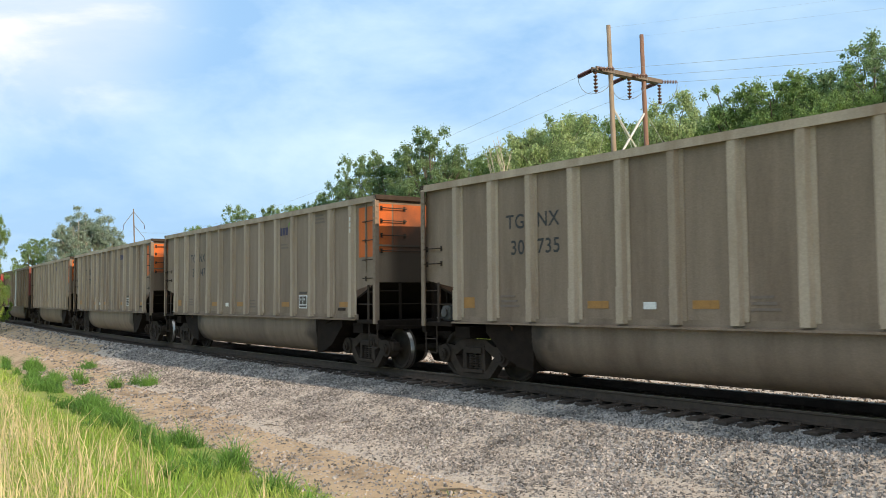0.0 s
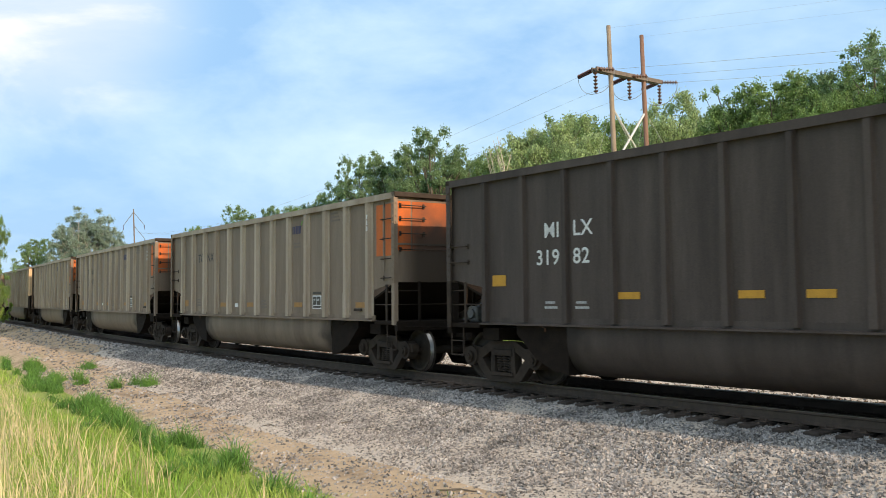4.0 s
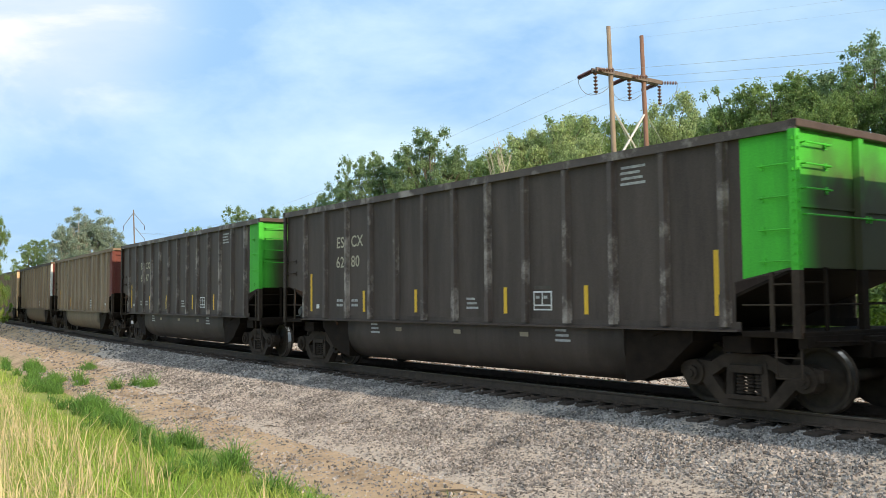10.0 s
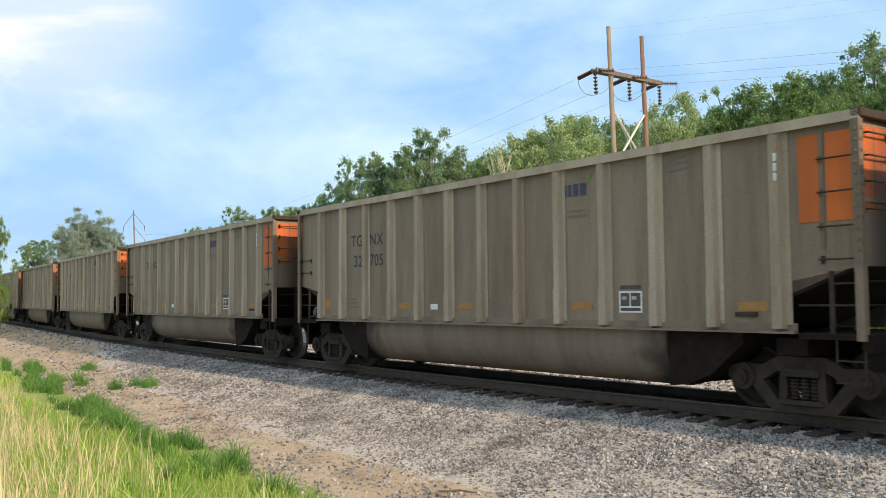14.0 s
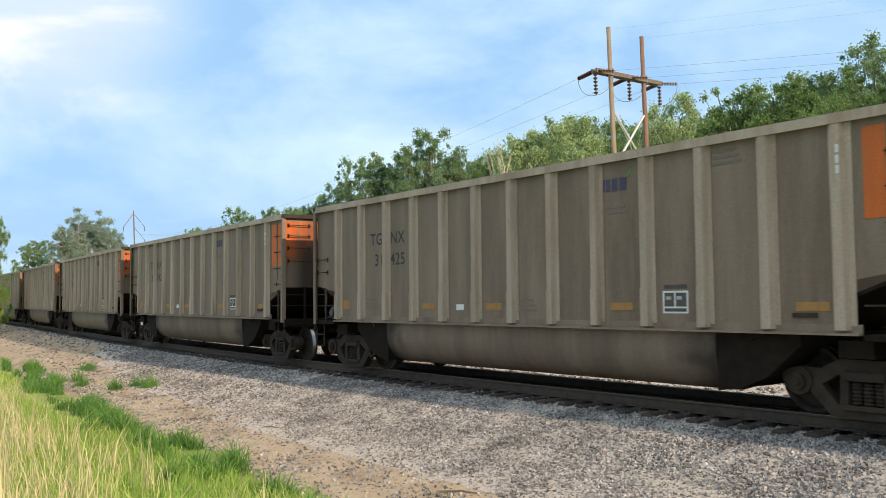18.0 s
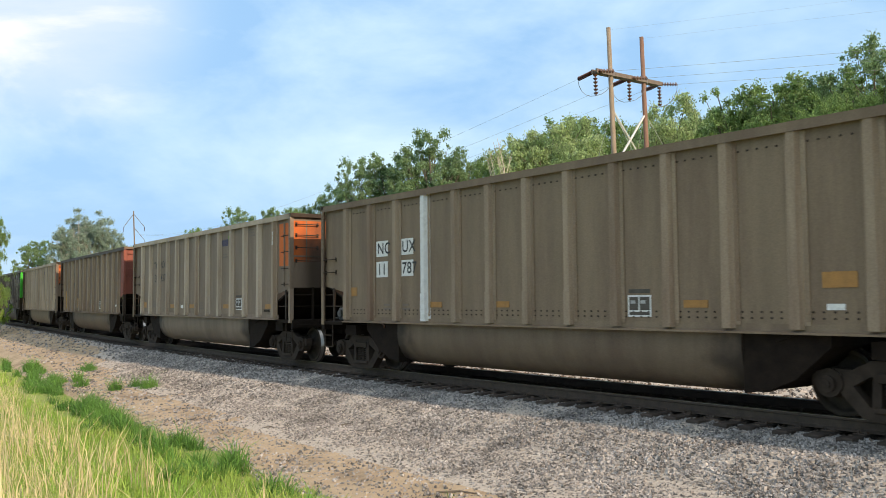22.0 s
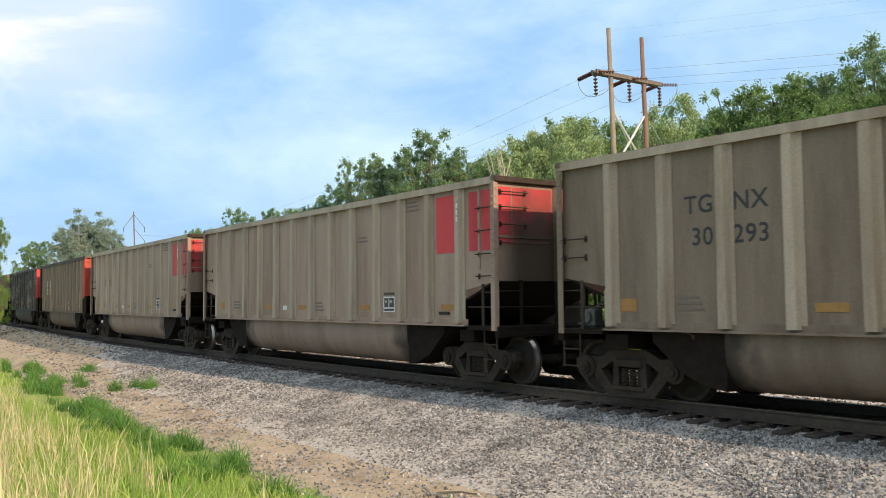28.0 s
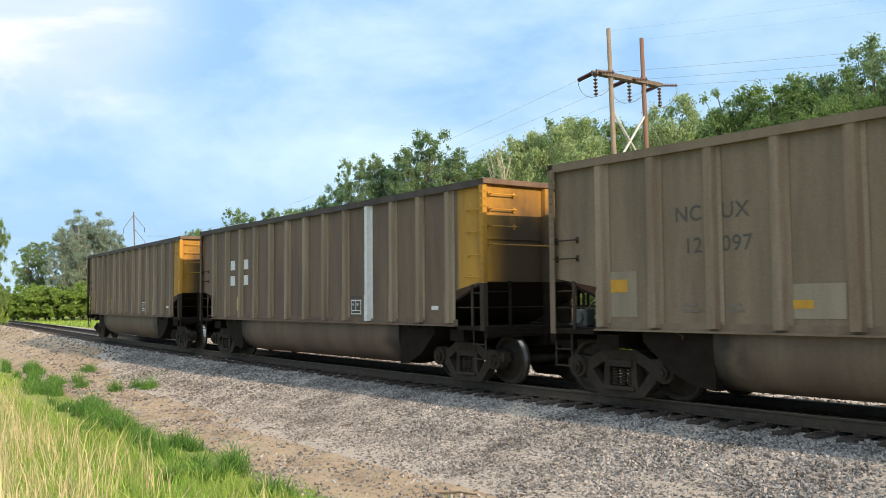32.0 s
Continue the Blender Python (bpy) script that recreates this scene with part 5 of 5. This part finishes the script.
WOOD = [
    ("oak", 608, 322, 112, 0.4, 0.8), ("oak", 645, 278, 106, 1.0, 0.8), ("oak2", 690, 262, 104, 2.0, 0.75), ("oak2", 730, 258, 102, 0.2, 0.6), ("oak", 768, 232, 100, 3.0, 0.9), ("oak2", 812, 268, 104, 4.0, 0.8),
    ("oak", 846, 280, 110, 5.0, 0.9), ("oak2", 870, 286, 114, 1.0, 0.9), ("maple", 930, 262, 104, 2.2, 0.8), ("maple2", 660, 320, 118, 0.6, 1.0), ("maple", 720, 305, 116, 0.9, 1.0), ("maple2", 800, 300, 116, 1.9, 1.0), ("maple", 1155, 215, 98, 4.4, 0.9), ("maple2", 1210, 212, 96, 5.2, 0.9), ("oak", 1275, 190, 94, 0.8, 0.9), ("maple", 1350, 175, 92, 2.9, 0.9), ("maple2", 1450, 165, 90, 3.3, 0.9), ("maple", 1500, 135, 86, 1.5, 0.8), ("maple", 885, 268, 108, 1.2, 0.8), ("willow", 968, 208, 84, 2.9, 1.05), ("willow", 1008, 226, 82, 4.6, 0.95), ("willow", 958, 236, 86, 1.2, 0.8), ("maple2", 1000, 200, 98, 2.5, 0.8), ("maple", 1062, 198, 96, 3.5, 0.9),
    ("maple2", 1120, 205, 94, 0.7, 0.9), ("willow", 1190, 176, 84, 1.7, 0.9), ("maple", 1240, 200, 92, 2.7, 0.8), ("maple2", 1320, 150, 82, 3.7, 0.95), ("maple", 1388, 132, 80, 0.1, 1.0), ("maple2", 1432, 165, 78, 1.1, 0.8),
    ("oak2", 1474, 128, 80, 2.1, 0.7), ("maple", 1512, 150, 72, 3.1, 0.8), ("oak", 1552, 72, 76, 4.1, 0.9), ("maple2", 1620, 80, 72, 5.1, 1.0), ("oak", 1700, 90, 70, 0.9, 1.0),
    ("oak", 425, 366, 135, 1.4, 0.8), ("maple", 345, 398, 140, 2.4, 0.6), ("oak2", 488, 362, 128, 3.4, 0.8), ("maple", 530, 362, 124, 4.4, 0.8), ("oak", 566, 345, 118, 5.4, 0.7),
    ("poplar", 140, 375, 150, 0.3, 1.0), ("poplar", 174, 379, 152, 2.3, 1.0), ("poplar", 192, 408, 151, 4.0, 0.8), ("poplar", 114, 408, 149, 5.0, 0.8), ("oak2", 66, 420, 165, 1.3, 1.0), ("oak", 52, 434, 162, 2.0, 0.9), ("maple", 222, 430, 156, 3.3, 0.8), ("maple2", 270, 432, 150, 4.3, 0.8), ("oak", 385, 400, 140, 0.2, 0.8),
    ("maple2", -16, 366, 60, 3.3, 0.45), ("maple", -150, 380, 64, 5.3, 0.9),
]
for _w in WOOD:
    plant_to(*_w)
plant("bush", -18, 62, 4.6, 1.0, 0.5)


def bare_tree(px, top, away):
    """A dead tree: a thin trunk with bare, forking pale twigs."""
    rng = random.Random(31)
    x, y = spot(px, away)
    height = EYE[2] + away * (horizon(px) - top) / 1577.85 + 1.0
    th = new("bare_tree")
    th.location = (x, y, -1.0)
    tagged(th, "dead leafless tree with pale twigs in the wood", "tree", "trees of the wood")
    part("trunk", rod(fresh(), (0, 0, -0.2), (0.1, 0, height * 0.8), 0.12, 0.05, 8), PALE_BARK, th)
    for i in range(11):
        z = height * (0.45 + 0.034 * i)
        a = rng.uniform(0, 6.28)
        reach = Vector((math.cos(a) * 0.9, math.sin(a) * 0.9, height * rng.uniform(0.12, 0.2)))
        bm = rod(fresh(), (0.1, 0, z), Vector((0.1, 0, z)) + reach, 0.045, 0.02, 5)
        for k in (0.5, 0.75):
            p = Vector((0.1, 0, z)) + reach * k
            rod(bm, p, p + Vector((rng.uniform(-0.5, 0.5), rng.uniform(-0.5, 0.5), rng.uniform(0.3, 0.9))), 0.022, 0.01, 4)
        part("branch", bm, PALE_BARK, th)


bare_tree(896, 226, 78)
bare_tree(880, 248, 80)
_rng = random.Random(9)
for _i in range(26):
    plant("bush", 22 + _i * 11 + _rng.uniform(-4, 4), 108 - 0.05 * _i + _rng.uniform(-3, 3), _rng.uniform(3.4, 5.2), _rng.uniform(0, 6), 1.3)
for _i in range(44):
    _px = 300 + _i * 32
    plant("thicket", _px + _rng.uniform(-9, 9), np.interp(_px, [300, 900, 1700], [122, 80, 52]) + _rng.uniform(-4, 4), _rng.uniform(5, 8), _rng.uniform(0, 6), 1.2)
for _i in range(46):
    _s = -34 + _i * 2.1 + _rng.uniform(-0.8, 0.8)
    _x, _y, _z = beside(_s, -14.5 - _rng.uniform(0, 5))
    plant("thicket" if _i % 3 == 0 else "bush", 784 + 1577.85 * float(_x) / float(_y), float(_y), _rng.uniform(2.6, 4.2), _rng.uniform(0, 6), 1.35)
for _k in list(PATTERN):
    for _o in list(PATTERN[_k][0].children_recursive):
        bpy.data.objects.remove(_o)
    bpy.data.objects.remove(PATTERN[_k][0])


# ---- grass ----
def blades(name, label, category, spots, paint, seed):
    """spots: arrays of s, v, height, lean, width."""
    rng = np.random.default_rng(seed)
    s, v, h, lean, wd = spots
    n = len(s)
    x, y, _ = beside(s, v)
    z = bed_height(v) - 0.08
    a = rng.uniform(0, math.tau, n)
    b = rng.uniform(0, math.tau, n)
    dx, dy = np.cos(a) * wd, np.sin(a) * wd
    lx, ly = np.cos(b) * lean * h, np.sin(b) * lean * h
    p = np.stack((
        np.stack((x - dx, y - dy, z), 1), np.stack((x + dx, y + dy, z), 1),
        np.stack((x + lx * 0.35 + dx * 0.8, y + ly * 0.35 + dy * 0.8, z + h * 0.6), 1), np.stack((x + lx * 0.35 - dx * 0.8, y + ly * 0.35 - dy * 0.8, z + h * 0.6), 1),
        np.stack((x + lx, y + ly, z + h * (1 - 0.3 * lean)), 1)), 1).reshape(-1, 3)
    base = 5 * np.arange(n)[:, None]
    quads = (base + np.array([0, 1, 2, 3])).tolist()
    tris = (base + np.array([3, 2, 4])).tolist()
    me = mesh_from(name, p, quads + tris, paint)
    tagged(new(name, me), label, category, kind="stuff")


def grow():
    rng = np.random.default_rng(11)

    def field(n, s0, s1, v0, v1, h0, h1, lean, wd):
        return [rng.uniform(s0, s1, n), rng.uniform(v0, v1, n), rng.uniform(h0, h1, n), rng.uniform(0.1, lean, n), np.full(n, wd) * rng.uniform(0.6, 1.3, n)]

    def joined(*fields):
        return [np.concatenate(c) for c in zip(*fields)]

    def tufts(spots, n, radius, h, wd):
        out = []
        for s, v, k in spots:
            m = int(n * k)
            r = radius * k * np.sqrt(rng.uniform(0, 1, m))
            a = rng.uniform(0, math.tau, m)
            out.append([s + r * np.cos(a) * 1.4, v + r * np.sin(a), (0.08 + rng.uniform(0.35, 1.15, m) * h) * rng.uniform(0.7, 1.25) * (1.15 - 0.75 * r / (radius * k)), rng.uniform(0.2, 0.95, m), np.full(m, wd)])
        return joined(*out)

    blades("meadow_grass", "fresh yellow-green meadow grass on the bank", "grass", joined(field(20000, -14, -2, 7.1, 10.2, 0.12, 0.4, 0.9, 0.0065), field(26000, -3, 12, 6.65, 10.2, 0.12, 0.4, 0.9, 0.0065), field(9000, -16, 12, 6.0, 7.4, 0.06, 0.2, 0.9, 0.006), field(7000, -40, -14, 6.2, 9, 0.15, 0.45, 0.8, 0.012), field(9000, -100, -40, 5.6, 12, 0.2, 0.5, 0.6, 0.03)), GRASS, 1)
    def patchy(f, cut):
        x, y, _ = beside(f[0], f[1])
        keep = np.array([noise.noise((a * 0.55, b * 0.55, 2.0)) > cut for a, b in zip(x, y)])
        return [c[keep] for c in f]

    blades("dry_grass", "tall dry straw-coloured grass stalks on the bank", "grass", joined(patchy(field(5200, -8, 12, 8.4, 10.6, 0.2, 0.6, 0.95, 0.004), 0.1), patchy(field(1900, -8, 12, 8.0, 10.4, 0.5, 1.1, 0.6, 0.005), -0.1), field(700, -22, -6, 6.9, 9.5, 0.3, 0.7, 0.5, 0.005)), STRAW, 2)
    edge = []
    for s, v, k in ((-20.0, 5.1, 1.0), (-18.6, 5.3, 1.2), (-17.0, 5.35, 1.1), (-15.2, 5.5, 1.3), (-13.4, 5.7, 1.1), (-11.8, 5.8, 1.2), (-10.6, 6.0, 0.8), (-7.2, 6.0, 1.0), (-6.0, 6.1, 1.3), (-4.8, 6.15, 1.4), (-3.7, 6.25, 1.5), (-2.6, 6.3, 1.4), (-1.6, 6.45, 1.3), (-0.6, 6.5, 0.9), (0.4, 6.15, 0.7), (0.9, 6.2, 0.8), (1.9, 6.8, 0.9), (2.7, 6.65, 1.0), (3.4, 6.5, 0.9), (4.1, 7.0, 0.8), (5.4, 6.6, 1.2)):
        for _ in range(3):
            edge.append((s + rng.normal(0, 0.55), v + rng.normal(0.05, 0.17), k * rng.uniform(0.28, 0.72)))
    edge += [(s, float(np.interp(s, [-25, -10, 0, 12], [5.6, 6.4, 6.8, 7.2])) + rng.normal(0, 0.25), rng.uniform(0.2, 0.5)) for s in rng.uniform(-24, 4, 36)]
    edge += [(-16.7, 3.8, 0.9), (-15.9, 3.9, 0.7), (-9.3, 4.7, 0.55), (-9.4, 4.1, 0.6), (-8.7, 3.95, 0.75), (-11.5, 5.1, 0.6), (-13.0, 4.9, 0.4)]
    blades("weed_clumps", "dark green clumps of weeds along the gravel's edge", "weeds", joined(tufts(edge, 300, 0.36, 0.52, 0.0085), tufts([(4.6, 3.9, 0.35), (6.9, 5.2, 0.25), (-1.5, 3.6, 0.2), (3.2, 5.2, 0.2)], 150, 0.35, 0.16, 0.004)), GRASS_DARK, 3)
    blades("verge_grass", "bright green grass strip behind the track", "grass", joined(field(18000, -150, -38, -18, -4.7, 0.15, 0.4, 0.6, 0.03), field(12000, -30, 30, -20, -9.3, 0.4, 1.2, 0.6, 0.02)), GRASS, 4)


grow()


def marker_post():
    th = new("marker_post")
    x, y = spot(17, 112)
    th.location = (x, y, -0.95)
    tagged(th, "white trackside marker post in the grass", "marker post")
    part("post", rod(fresh(), (0, 0, -0.2), (0, 0, 2.6), 0.16, 0.15, 10), WHITE, th)
    part("cap", rod(fresh(), (0, 0, 2.6), (0, 0, 2.95), 0.24, 0.22, 10), WHITE, th)


marker_post()


def sticks():
    for s, v, ln, turn in ((1.6, 3.55, 0.28, 20), (6.9, 5.05, 0.6, -20), (7.3, 5.6, 0.8, -35), (0.4, 4.5, 0.3, -30)):
        x, y, _ = beside(s, v)
        z = float(bed_height(v)) + 0.03
        bm = fresh()
        rod(bm, (-ln / 2, 0, 0), (0, 0.03, 0.02), 0.014, 0.012, 6)
        rod(bm, (0, 0.03, 0.02), (ln / 2, 0, 0.0), 0.012, 0.006, 6)
        ob = new("stick", mesh_of("stick", bm, BARK))
        ob.matrix_basis = pose(float(x), float(y), z, 0, 0, turn)
        tagged(ob, "dead brown stick lying on the gravel", "stick", "sticks on the gravel")


sticks()


# ---- what moves ----
def travelled(t):
    k = (t - 16) / 16
    return 335.351 + 326.366 * k - 1.9448 * k**2 - 0.9268 * k**3 + 0.6095 * k**4


# the cars are not all of one length: how far some run ahead of even spacing
SLACK = {0: 0.04, 1: -0.09, 2: -0.18, 3: 0.15, 4: 0.48, 5: 0.31, 6: 0.07, 7: -0.22, 8: -0.09, 9: -0.2, 11: 0.16, 12: 0.07, 13: -0.11, 14: -0.05, 15: 0.0, 16: 0.05, 17: 0.11, 18: -0.16, 24: -0.13, 29: -0.08, 32: 0.07, 34: -0.13, 37: 0.1, 38: 0.2, 39: 0.16, 40: 0.09, 41: -0.04, 42: -0.47}


def motions():
    for i, car in enumerate(CARS):
        walk(car, [(t * 0.5, car_pose(travelled(t * 0.5) - 16.18 * i + SLACK.get(i, 0.0))) for t in range(65)])
    for (name, wx, side), obs in SPINNERS.items():
        first = obs[0]
        place = Matrix.Translation((wx, -0.78 * side, 0.457))
        flip = Matrix.Rotation(math.pi, 4, "Z") if side == -1 else Matrix.Identity(4)
        walk(first, [(k / 30, place @ Matrix.Rotation((travelled(k / 30) - travelled(0)) / 0.457, 4, "Y") @ flip) for k in range(961)])
        for ob in obs[1:]:
            ob.rotation_mode = "QUATERNION"
            data = ob.animation_data_create()
            data.action = first.animation_data.action
            data.action_slot = first.animation_data.action_slot


motions()
